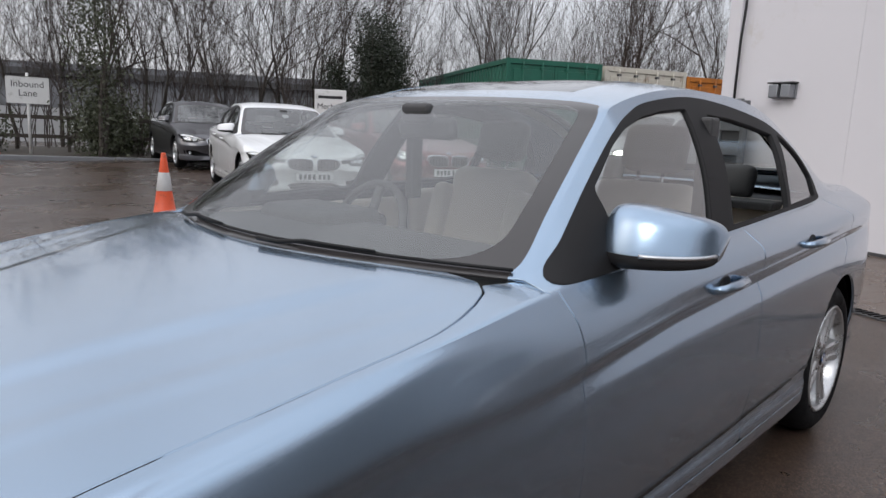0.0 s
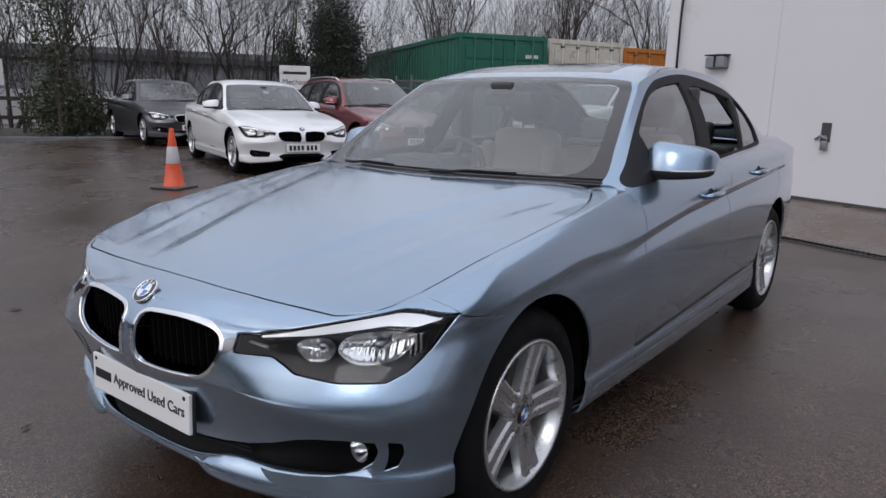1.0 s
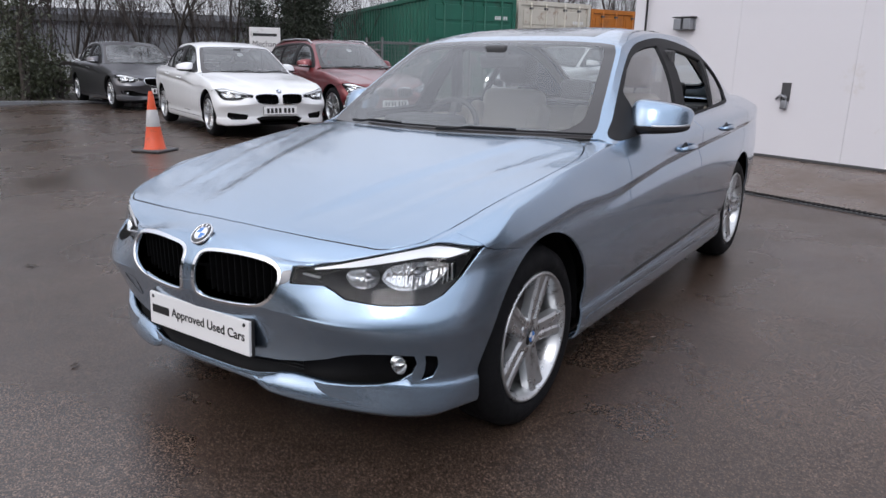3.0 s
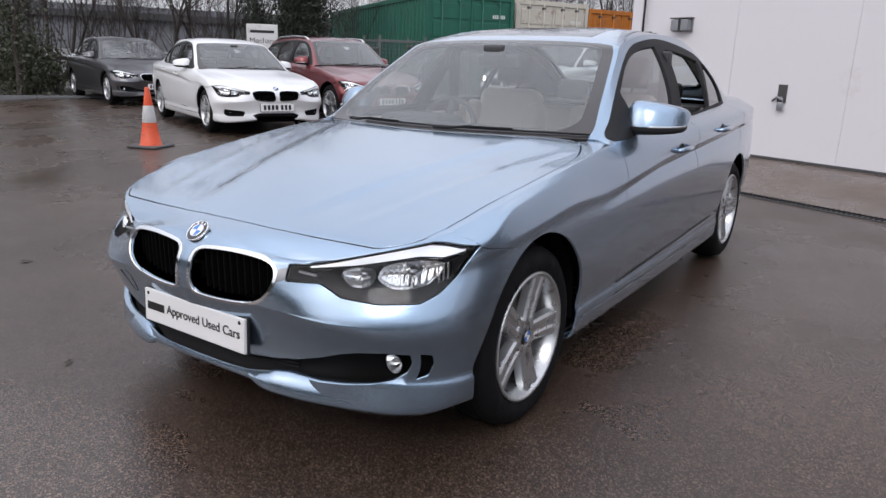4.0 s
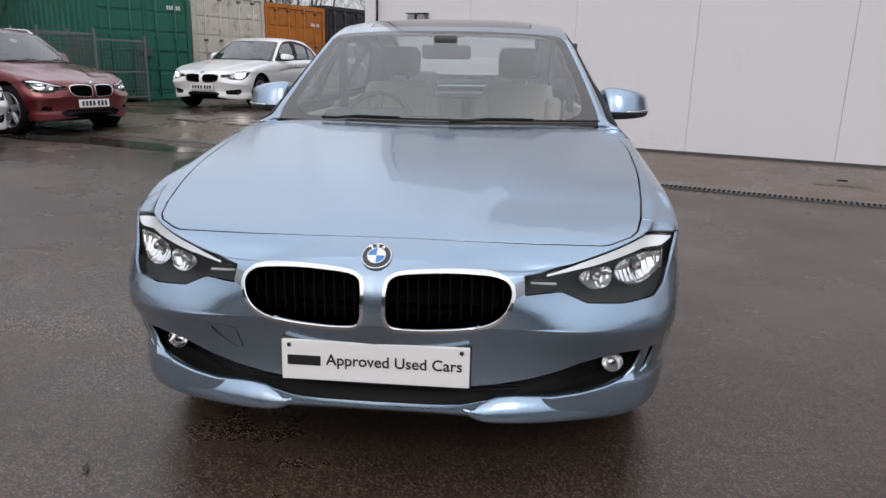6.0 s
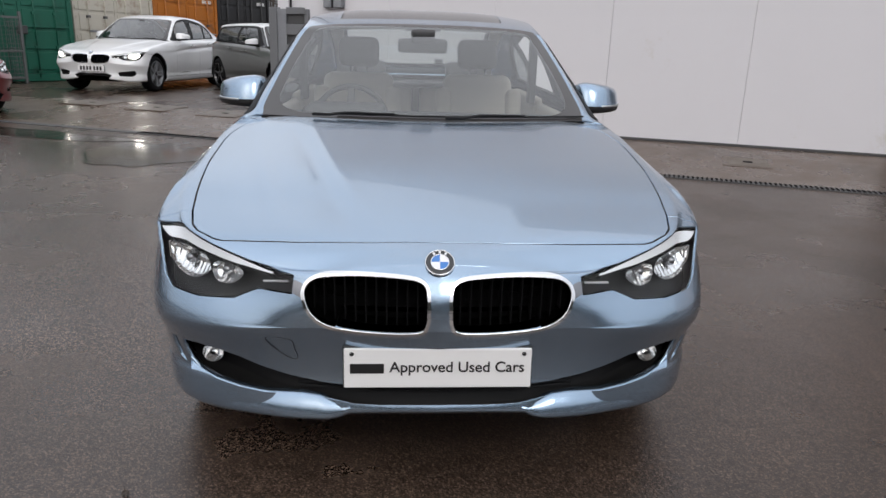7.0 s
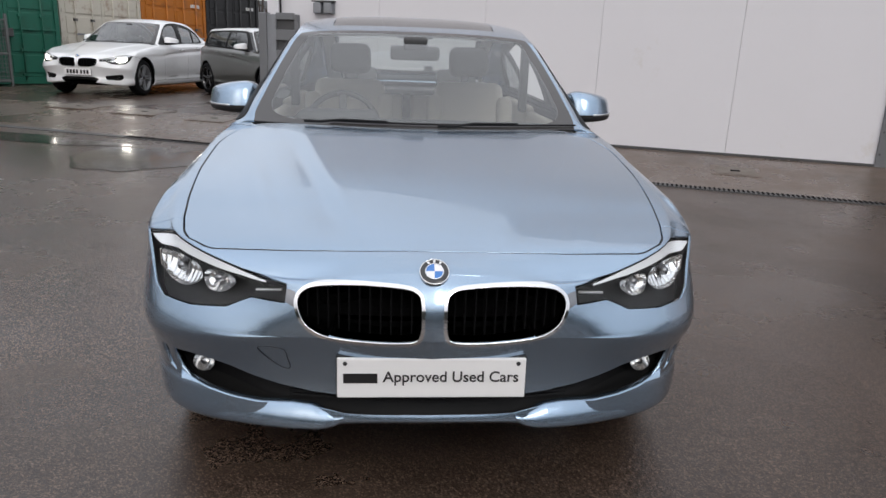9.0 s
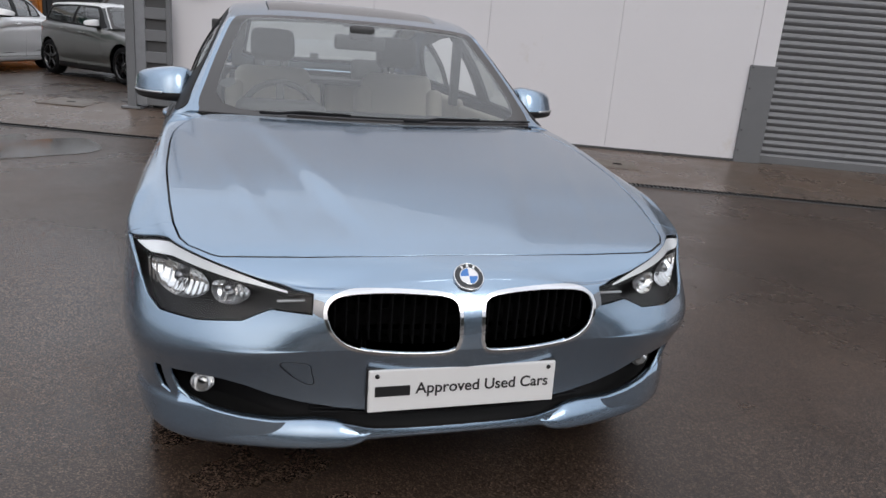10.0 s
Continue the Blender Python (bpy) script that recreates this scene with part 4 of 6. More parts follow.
    # face
    for s in (1, -1):
        L = lamp.side(s)
        lens = put("headlamp", L, M_LENS, "clear headlamp with dark housing and chrome reflectors", 0.006)
        lens.visible_shadow = False
        hs = scaled(L.moved(-0.045), k).mesh(M_LAMPDARK, -0.038, "lamp_housing")
        part("lamp_housing", hs, M_LAMPDARK, lens)
        br, _ = L.cut(front_of(S["brow"], False))
        put("lamp_brow", br.moved(-0.007), M_BROW, "bright silver strip", 0.003, lens)
        for cup, bx, bz in (([(0.655, 0.630), (0.664, 0.664), (0.70, 0.679), (0.765, 0.686), (0.802, 0.674), (0.792, 0.638), (0.762, 0.612), (0.70, 0.606)], 0.722, 0.644), ([(0.553, 0.630), (0.562, 0.650), (0.598, 0.660), (0.636, 0.658), (0.648, 0.636), (0.634, 0.610), (0.588, 0.606)], 0.600, 0.632)):
            f = front_of(cup)
            shell, _ = L.cut(f)
            if not len(shell.T):
                continue
            d = -f(shell.V)
            sunk = 0.010 + 0.034 * np.sqrt(np.clip(d / max(d.max(), 1e-4), 0, 1)) * (1 + 0.10 * np.sin(shell.V[:, 0] * 420))
            shell.V[:, :3] -= shell.V[:, 3:6] * sunk[:, None]
            q = scaled(shell, k)
            on = lights_on and bx > 0.6
            b = part("reflector", to_mesh(q.V[:, :3], q.T, M_HEADON if on else M_SHADE), M_SHADE, lens, "faceted chrome reflector")
            if fine:
                by = surface_y(lamp, bx, bz) + 0.030
                v, f2 = lathe([(-0.012, 0.0), (-0.010, 0.010), (0.0, 0.015), (0.03, 0.015)], 16, "y")
                part("bulb_shield", to_mesh([(p[0] + bx * s, p[1] + by, p[2] + bz) for p in v], f2, M_SMOKED), M_SMOKED, b)
        if fine:
            for j in range(3):
                cx = 0.782 + 0.010 * j
                cy = surface_y(lamp, cx, 0.645) + 0.022
                part("side_reflector_rib", box(s * cx - 0.003, s * cx + 0.003, cy, cy + 0.02, 0.610 + 0.006 * j, 0.672 + 0.002 * j, 0.002), M_SHADE, lens)
            cy = surface_y(lamp, 0.45, 0.627) + 0.012
            part("lamp_bar", box(s * 0.45 - 0.035, s * 0.45 + 0.035, cy, cy + 0.01, 0.624, 0.630, 0.002), M_SATIN, lens, at=None)
        K = kidney.side(s)
        ring = body_ring(whole, S["kidney"], -0.0055, 0.003).side(s).moved(0.004)
        fr = put("grille_frame", ring, M_CHROME, "chrome kidney-shaped grille surround", 0.006)
        if fine:
            tab, _ = whole.cut(front_of([(0.372, 0.636), (0.397, 0.642), (0.400, 0.609), (0.374, 0.598)], False))
            put("grille_tab", tab.side(s).moved(0.001), M_SMOKED, parent=fr)
        # backing, slats and fins are near-black, so the grille's depth shade is in their colour
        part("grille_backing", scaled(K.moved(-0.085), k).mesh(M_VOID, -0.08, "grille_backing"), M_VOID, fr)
        ko = smooth_poly(S["kidney"])
        for j in range(11 if fine else 7):
            cx = 0.058 + (0.285 * j / 10 if fine else 0.285 * j / 6)
            zl = np.linspace(0.48, 0.69, 60)
            zs = zl[poly_dist(ko, 0 * zl + cx, zl) < -0.006]
            if len(zs):
                y0 = surface_y(kidney, cx, 0.58) * k[1] + 0.045
                bm = box(s * cx * k[0] - 0.0022, s * cx * k[0] + 0.0022, y0, y0 + 0.035, zs[0] * k[2], zs[-1] * k[2], 0.0015)
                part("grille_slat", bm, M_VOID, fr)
        if fine:
            for j in range(9):
                zz = 0.515 + 0.017 * j
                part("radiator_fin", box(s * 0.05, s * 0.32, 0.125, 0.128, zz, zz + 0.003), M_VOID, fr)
        fx, fz = S["fog"]
        fy = surface_y(whole, fx, fz) + (0.050 if S["fog"] == SALOON["fog"] else 0.0)
        v, f = bowl(fx * s * k[0], (fy + 0.012) * k[1], fz * k[2], 0.031, 0.032, 24)
        fog = part("fog_lamp", to_mesh(v, f, M_SHADE), M_SHADE, root, "round chrome fog lamp")
        v, f = lathe([(-0.006, 0.0), (-0.003, 0.018), (0.004, 0.030), (0.02, 0.037), (0.05, 0.038)], 24, "y")
        ln = part("fog_lens", to_mesh([(p[0] + fx * s * k[0], p[1] + (fy + 0.012) * k[1], p[2] + fz * k[2]) for p in v], f, M_LENS), M_LENS, fog)
        ln.visible_shadow = False
        if slot:
            part("air_slot", scaled(slot.side(s).moved(-0.035), k).mesh(M_VOID, -0.035, "air_slot"), M_VOID, root)
    hole = scaled(mouth, k)
    deep = (0.055 + 0.060 * step(0.44, 0.62, np.abs(mouth.V[:, 0])))[:, None] if S["fog"] == SALOON["fog"] else 0.055
    turn = step(0.40, 0.60, np.abs(mouth.V[:, 0]))[:, None]
    hole.V[:, 3:6] = (hole.V[:, 3:6] * (1 - turn) + np.array((0, -1.0, 0)) * turn) * deep / 0.055
    mb = part("lower_grille", hole.moved(-0.055).mesh(M_SEAL, -0.055, "lower_grille"), M_SEAL, root, "black lower intake")
    if fine:
        for j in range(3):
            z = 0.312 + 0.011 * j
            vs = [(x, surface_y(mouth, abs(x), 0.33) + 0.022, z) for x in np.linspace(-0.40, 0.40, 21)]
            part("intake_bar", to_mesh(*tube(vs, 0.003, 6), M_SEAL), M_SEAL, mb)
    if S["fog"] == SALOON["fog"]:
        for s in (1, -1):
            vs = []
            xs = np.linspace(0.245, 0.735, 40)
            top_z = np.interp(xs, [0.245, 0.33, 0.385, 0.44, 0.49, 0.57, 0.65, 0.705, 0.74], [0.266, 0.298, 0.301, 0.297, 0.292, 0.295, 0.304, 0.319, 0.335])
            low_z = np.interp(xs, [0.245, 0.27, 0.31, 0.36, 0.50, 0.70, 0.80], [0.258, 0.243, 0.233, 0.228, 0.218, 0.208, 0.205])
            out = 0.011 * step(0.235, 0.31, xs) * (1 - 0.65 * step(0.38, 0.56, xs)) - 0.014 * step(0.66, 0.735, xs)
            face = np.array([surface_y(whole, x, (a + b) / 2) for x, a, b in zip(xs, top_z, low_z)])
            wide = np.concatenate([2 * face[0] - face[6:0:-1], face, 2 * face[-1] - face[-2:-8:-1]])
            face = np.convolve(wide, np.ones(13) / 13, "valid")
            for x, zt, zl, o, y0 in zip(xs, top_z, low_z, out, face):
                vs += [(s * x, y0 + 0.030, zt), (s * x, y0 + 0.004 - o * 0.1, zt), (s * x, y0 - o * 0.7, zl + 0.020), (s * x, y0 - o, zl + 0.008), (s * x, y0 - o + 0.003, zl), (s * x, y0 + 0.05, zl - 0.002)]
            fs = [(6 * i + j, 6 * i + j + 1, 6 * i + j + 7, 6 * i + j + 6)[:: s] for i in range(39) for j in range(5)]
            part("splitter", to_mesh(vs, fs, paint_mat), paint_mat, root)
        hook = [(-0.478, 0.476), (-0.410, 0.474), (-0.398, 0.440), (-0.392, 0.414), (-0.408, 0.408), (-0.445, 0.432), (-0.478, 0.470)]
        pts = [(x, surface_y(whole, x, z) - 0.0006, z) for x, z in smooth_poly(hook[:-1], 5)]
        part("tow_eye_cover", to_mesh(*tube(pts + pts[:1], 0.0013, 5), M_TRIM), M_TRIM, root)
    roundel(root, 0, 0.078 * k[1], 0.697 * k[2], 0.041, -50)
    # glasshouse
    top, side = top_skin(S, 150 if fine else 60, 61 if fine else 31), side_skin(S, 150 if fine else 70, 40 if fine else 20)
    screen = smooth_poly([(0.03, 0.0), (0.03, 0.5), (0.04, 0.84), (0.12, 0.945), (0.8, 0.95), (2.0, 0.945), (2.60, 0.93), (2.84, 0.89), (2.90, 0.6), (2.93, 0.0), (2.90, -0.6), (2.84, -0.89), (2.60, -0.93), (2.0, -0.945), (0.8, -0.95), (0.12, -0.945), (0.04, -0.84), (0.03, -0.5)])
    # surface coordinates run about 0.3 m and 0.65 m to the unit
    sc = lambda o, V: poly_dist(o * (0.30, 0.62), V[:, 6] * 0.30, V[:, 7] * 0.62)
    ws, shell = top.cut(lambda V: np.minimum(sc(screen, V) - 0.015, np.maximum(V[:, 6] - 0.12, np.abs(V[:, 7]) - 0.96)), 0.0)
    pane = smooth_poly([(0.08, 0.0), (0.08, 0.5), (0.12, 0.76), (0.34, 0.88), (0.8, 0.90), (2.0, 0.888), (2.45, 0.87), (2.68, 0.79), (2.74, 0.6), (2.78, 0.0), (2.74, -0.6), (2.68, -0.79), (2.45, -0.87), (2.0, -0.888), (0.8, -0.90), (0.34, -0.88), (0.12, -0.76), (0.08, -0.5)])
    frit, clear = ws.cut(lambda V: -sc(pane, V), 0.0)
    gl = put("windscreen", clear, glass_mat, "laminated windscreen with reflections of the sky", 0)
    gl.visible_shadow = False
    put("windscreen_border", frit, M_FRIT, "dark printed border of the windscreen", 0.01, gl)
    if fine:
        patch, _ = top.cut(lambda V: np.maximum(np.abs(V[:, 7]) * 0.62 - 0.085 - 0.03 * (V[:, 6] - 2.6), 2.50 - V[:, 6]))
        patch, _ = patch.cut(lambda V: V[:, 6] - 2.9)
        put("sensor_patch", patch.moved(-0.004), M_SEAL, "dark sensor patch behind the glass", 0, gl)
    if tag:
        paper, _ = top.cut(lambda V: np.maximum(np.abs(V[:, 6] - 1.7) * 0.3 - 0.05, np.abs(V[:, 7]) * 0.62 - 0.045))
        put("paper_tag", paper.moved(-0.006), M_PLATE, "white paper tag behind the glass", 0, gl)
    back = np.array([(5.95, 0.0), (6.0, 0.72), (6.1, 0.80), (8.2, 0.84), (8.35, 0.78), (8.4, 0.0), (8.35, -0.78), (8.2, -0.84), (6.1, -0.80), (6.0, -0.72)])
    bs, shell = shell.cut(lambda V: sc(back, V) - 0.03, 0.0)
    bf, bc = bs.cut(lambda V: -sc(back, V), 0.0)
    if not estate:
        g2 = put("rear_window", bc, glass_mat, flange=0)
        g2.visible_shadow = False
        put("rear_window_seal", bf, M_GLOSSBLACK, parent=g2)
    else:
        put("rear_window", bs, glass_mat, flange=0)
    sun_o = smooth_poly([(3.30, 0.0), (3.32, 0.62), (3.42, 0.70), (4.45, 0.70), (4.52, 0.62), (4.54, 0.0), (4.52, -0.62), (4.45, -0.70), (3.42, -0.70), (3.32, -0.62)])
    sr, shell = shell.cut(lambda V: poly_dist(sun_o * (0.36, 0.58), V[:, 6] * 0.36, V[:, 7] * 0.58), gap)
    roof = put("roof", shell, roof_mat or paint_mat)
    if fine:
        for s in (1, -1):
            ditch, _ = top.side(s).cut(lambda V: np.maximum(np.abs(np.abs(V[:, 7]) - 0.945) * 0.6 - 0.0035, np.maximum(2.95 - V[:, 6], V[:, 6] - 5.9)))
            put("roof_ditch", ditch.moved(0.0008), M_SEAL, flange=0, parent=roof)
        disc, _ = top.cut(lambda V: np.linalg.norm(V[:, :3] - np.array((-0.605, 1.615, 1.03)), axis=1) - 0.046)
        put("paper_disc", disc.moved(-0.006), M_DASH, "round dark disc behind the glass", 0, gl)
    if fine:
        put("sunroof", sr.moved(-0.002), M_GLOSSBLACK, "dark glass sunroof", parent=roof)
    else:
        put("roof_panel", sr, roof_mat or paint_mat, parent=roof)
    put("headlining", shell.moved(-0.028), M_HEADLINE, flange=0, parent=roof)
    dl, pillar = side.cut(flank_of(S["dlo"], True), 0.0)
    for s in (1, -1):
        if roof_mat:
            upper, lower = pillar.side(s).cut(lambda V: 1.30 - V[:, 2])
            put("roof_edge", upper, roof_mat)
            put("roof_pillar", lower, M_GLOSSBLACK)
        else:
            put("roof_pillar", pillar.side(s), paint_mat)
        rest = dl.side(s)
        surround = None
        cutouts = []
        for nm, o in S["panes"].items():
            pane, rest = rest.cut(flank_of(o, False), 0.0)
            cutouts.append((nm, pane))
        surround = put("window_surround", rest.moved(0.003), M_SEAL, "black window surround", 0.02)
        for nm, pane in cutouts:
            if open_window and s > 0 and nm == "rear":
                continue
            w = put("side_window", pane.moved(-0.006), M_SIDEGLASS if fine else glass_mat, flange=0, parent=surround)
            if w:
                w.visible_shadow = False
        # mirror on the door
        door_mirror(root, s, k, roof_mat or paint_mat, fine)
        for a in ax:
            alloy_wheel(root, s * S["track"] * k[0], a, rad, s, spokes, twin, fine, rim_mat, hub)
    if rails:
        for s in (1, -1):
            pts = [(s * 0.60 * k[0], y * k[1], z * k[2]) for y, z in ((2.15, 1.35), (2.3, 1.405), (2.8, 1.425), (3.5, 1.41), (3.75, 1.36))]
            part("roof_rail", to_mesh(*tube(pts, 0.017, 8), M_SATIN), M_SATIN, root)
    # number plate
    pz = 0.405 if S["fog"] == SALOON["fog"] else 0.42
    py = surface_y(whole, 0.1, pz)
    plt = part("number_plate", box(-0.26, 0.26, -0.006, 0.006, -0.0575, 0.0575, 0.003), M_PLATE, root, "white plate with black lettering", at=pose(0, py * k[1] - 0.014, pz * k[2], -3, 0, 0))
    part("plate_holder", box(-0.264, 0.264, 0.006, 0.016, -0.061, 0.061, 0.003), M_TRIM, plt)
    if plate == "bars":
        for j in range(7):
            x0 = -0.215 + 0.062 * j + (0.02 if j > 3 else 0)
            part("plate_bar", box(x0, x0 + 0.040, -0.0075, -0.006, -0.036, 0.036), M_INK, plt)
    else:
        part("plate_bar", box(-0.243, -0.150, -0.0075, -0.006, -0.014, 0.014), M_INK, plt)
        words("plate_lettering", plate, 0.0437, M_INK, plt, pose(0.053, -0.0068, 0.003, 90, 0, 0), 0.0005)
        for s in (1, -1):
            part("plate_screw", to_mesh(*lathe([(-0.0085, 0.0), (-0.008, 0.006), (-0.006, 0.006)], 12, "y"), M_INK), M_INK, plt, at=pose(s * 0.238, 0, 0.043))
    wipers(root, top, k, fine)
    interior(root, k, fine)
    return root


def door_mirror(root, s, k, shell_mat, fine):
    """A lofted housing: painted cap above, black shell below, on an arm from the door; clear indicator on its shoulder."""
    ts = [0.0, 0.03, 0.10, 0.22, 0.38, 0.55, 0.72, 0.86, 0.95, 1.0]
    xs = [0.757 + 0.254 * t for t in ts]
    hi = [1.030, 1.062, 1.082, 1.090, 1.088, 1.082, 1.073, 1.062, 1.048, 1.024]
    lo = [0.968, 0.954, 0.946, 0.942, 0.942, 0.944, 0.947, 0.951, 0.957, 0.970]
    fr = [1.842, 1.806, 1.774, 1.757, 1.755, 1.768, 1.796, 1.834, 1.874, 1.914]
    bk = [1.862, 1.866, 1.871, 1.879, 1.889, 1.901, 1.915, 1.928, 1.938, 1.940]
    n = 40 if fine else 20
    bend = lambda q, e: math.copysign(abs(q) ** e, q)
    u = np.linspace(0, len(ts) - 1, 33 if fine else 17)
    rows = np.column_stack([spl(np.arange(len(ts)), a, u) for a in (xs, hi, lo, fr, bk)])
    vs = []
    for x, h, l, f, b in rows:
        for j in range(n):
            t = 2 * math.pi * j / n
            cy, cz = bend(math.cos(t), 0.62), bend(math.sin(t), 0.62)
            vs.append((s * x * k[0], ((f + b) / 2 + (b - f) / 2 * cy + 0.026 * cz) * k[1], ((h + l) / 2 + (h - l) / 2 * cz) * k[2]))
    m = len(rows)
    fs = [(i * n + j, i * n + (j + 1) % n, (i + 1) * n + (j + 1) % n, (i + 1) * n + j)[:: -s] for i in range(m - 1) for j in range(n)]
    fs += [tuple(range(n))[:: s], tuple((m - 1) * n + j for j in range(n))[:: -s]]
    low = [q for q in fs if np.mean([(vs[i][2] / k[2] - rows[min(i // n, m - 1)][2]) / (rows[min(i // n, m - 1)][1] - rows[min(i // n, m - 1)][2]) for i in q]) < 0.24]
    keep = set(low)
    cap = part("mirror_cap", to_mesh(vs, [q for q in fs if q not in keep], shell_mat), shell_mat, root, "painted door mirror with black underside")
    part("mirror_base", to_mesh(vs, low, M_TRIM), M_TRIM, cap)
    arm = [tuple(np.array(p) * k * (s, 1, 1)) for p in ((0.772, 1.735, 0.948), (0.80, 1.768, 0.960), (0.84, 1.806, 0.962), (0.90, 1.835, 0.970))]
    part("mirror_arm", to_mesh(*tube(arm, [0.034, 0.026, 0.022, 0.016], 12), M_TRIM), M_TRIM, cap)
    rib = [(s * x * k[0], (f - 0.013) * k[1], (l + (h - l) * 0.26) * k[2]) for x, h, l, f, b in rows[int(m * 0.52):m - 1]]
    part("mirror_indicator", to_mesh(*tube(rib, 0.0052, 8), M_SATIN), M_SATIN, cap, "clear indicator strip")
    gx, gy = 0.885 * s * k[0], 1.898 * k[1]
    part("mirror_glass", box(-0.082, 0.082, -0.002, 0.002, 0.982 * k[2], 1.066 * k[2], 0.001), M_REFLECT, cap, at=pose(gx, gy, 0, 0, 0, 14 * s))


def on_glass(top, u, t, off=0.012):
    i = np.argmin((top.V[:, 6] - u) ** 2 * 0.1 + (top.V[:, 7] - t) ** 2)
    return top.V[i, :3] + top.V[i, 3:6] * off


def wipers(root, top, k, fine):
    """Two wipers parked along the foot of the windscreen, blades to the car's left."""
    for t0, t1 in ((-0.62, 0.12), (0.10, 0.86)):
        arm = [tuple(on_glass(top, 0.02 + 0.02 * math.sin(f * 2.4), t0 + (t1 - t0) * f, 0.016) * k) for f in np.linspace(0, 0.62, 6)]
        w = part("wiper_arm", to_mesh(*tube(arm, [0.007, 0.006, 0.005, 0.0045, 0.004, 0.0035], 8), M_SEAL), M_SEAL, root, "black wiper parked on the glass")
        bl = [tuple(on_glass(top, 0.05 + 0.03 * math.sin(3.1 * f), t0 + 0.12 + (t1 - t0) * f, 0.008) * k) for f in np.linspace(0, 1, 12)]
        part("wiper_blade", to_mesh(*tube(bl, 0.0045, 6), M_SEAL), M_SEAL, w)


def body_ring(skin, poly, a, b):
    f = front_of(poly)
    r, _ = skin.cut(lambda V: f(V) - b)
    _, r = r.cut(lambda V: f(V) - a)
    return r


def cushion(x0, x1, y0, y1, z0, z1, r=0.05, seg=4):
    return box(x0, x1, y0, y1, z0, z1, r, seg)


def interior(root, k, fine):
    """Dashboard, seats, wheel and trim behind the glass."""
    kx, ky, kz = k
    sm = True
    part("cabin_floor", box(-0.74 * kx, 0.74 * kx, 1.45 * ky, 4.0 * ky, 0.26 * kz, 0.30 * kz, 0.01), M_DASH, root)
    dash = part("dashboard", cushion(-0.70 * kx, 0.70 * kx, 1.50 * ky, 1.92 * ky, 0.62 * kz, 0.925 * kz, 0.07 * kz), M_DASH, root, smooth=sm)
    part("instrument_hood", cushion(-0.58 * kx, -0.18 * kx, 1.68 * ky, 1.95 * ky, 0.86 * kz, 0.965 * kz, 0.04 * kz), M_DASH, dash, smooth=sm)
    part("bulkhead", box(-0.72 * kx, 0.72 * kx, 1.46 * ky, 1.52 * ky, 0.30 * kz, 0.86 * kz, 0.01), M_DASH, root)
    part("parcel_shelf", box(-0.62 * kx, 0.62 * kx, 3.42 * ky, 3.95 * ky, 0.94 * kz, 0.975 * kz, 0.01), M_DASH, root)
    part("centre_console", cushion(-0.13 * kx, 0.13 * kx, 1.9 * ky, 2.75 * ky, 0.30 * kz, 0.66 * kz, 0.04), M_DASH, root, smooth=sm)
    for s in (1, -1):
        part("door_trim", cushion(s * 0.70 * kx, s * 0.765 * kx, 1.62 * ky, 2.55 * ky, 0.32 * kz, 0.925 * kz, 0.03), M_BEIGE if fine else M_DASH, root, smooth=sm)
        part("door_trim", cushion(s * 0.70 * kx, s * 0.765 * kx, 2.60 * ky, 3.45 * ky, 0.32 * kz, 0.955 * kz, 0.03), M_BEIGE if fine else M_DASH, root, smooth=sm)
        part("inner_pillar", box(s * 0.655 * kx, s * 0.70 * kx, 2.53 * ky, 2.60 * ky, 0.92 * kz, 1.31 * kz, 0.01), M_DASH, root, at=None)
    lm = M_BEIGE if fine else M_DASH
    for s in (1, -1):
        x = 0.37 * s
        seat = part("front_seat", cushion((x - 0.25) * kx, (x + 0.25) * kx, 2.12 * ky, 2.62 * ky, 0.40 * kz, 0.58 * kz, 0.07), lm, root, "beige leather seat", smooth=sm)
        bk = pose(x * kx, 2.60 * ky, 0.52 * kz, -17, 0, 0)
        part("seat_back", cushion(-0.215, 0.215, -0.05, 0.10, 0.0, 0.58 * kz, 0.06), lm, seat, smooth=sm, at=bk)
        for q in (1, -1):
            part("seat_bolster", cushion(q * 0.17, q * 0.265, -0.10, 0.08, 0.06, 0.48 * kz, 0.04), lm, seat, smooth=sm, at=bk)
        part("headrest", cushion(-0.125, 0.125, -0.035, 0.07, 0.62 * kz, 0.80 * kz, 0.045), lm if not fine else M_DASH, seat, smooth=sm, at=bk)
        for q in (0.05, -0.05):
            part("headrest_post", to_mesh(*tube([(q, 0.02, 0.5), (q, 0.02, 0.66)], 0.007, 8), M_CHROME), M_CHROME, seat, at=bk)
    rear = part("rear_seat", cushion(-0.66 * kx, 0.66 * kx, 3.02 * ky, 3.50 * ky, 0.40 * kz, 0.58 * kz, 0.06), lm, root, "beige leather rear bench", smooth=sm)
    rb = pose(0, 3.44 * ky, 0.50 * kz, -20, 0, 0)
    for x in (-0.34, 0.34):
        part("bench_back", cushion((x - 0.31) * kx, (x + 0.31) * kx, -0.06, 0.06, 0.0, 0.50 * kz, 0.05), lm, rear, smooth=sm, at=rb)
        part("rear_headrest", cushion((x - 0.12) * kx, (x + 0.12) * kx, -0.03, 0.05, 0.50 * kz, 0.66 * kz, 0.035), lm if not fine else M_DASH, rear, smooth=sm, at=rb)
    v, f = [], []
    n, m_ = 40, 10
    for i in range(n):
        t = 2 * math.pi * i / n
        for j in range(m_):
            q = 2 * math.pi * j / m_
            r = 0.185 + 0.016 * math.cos(q)
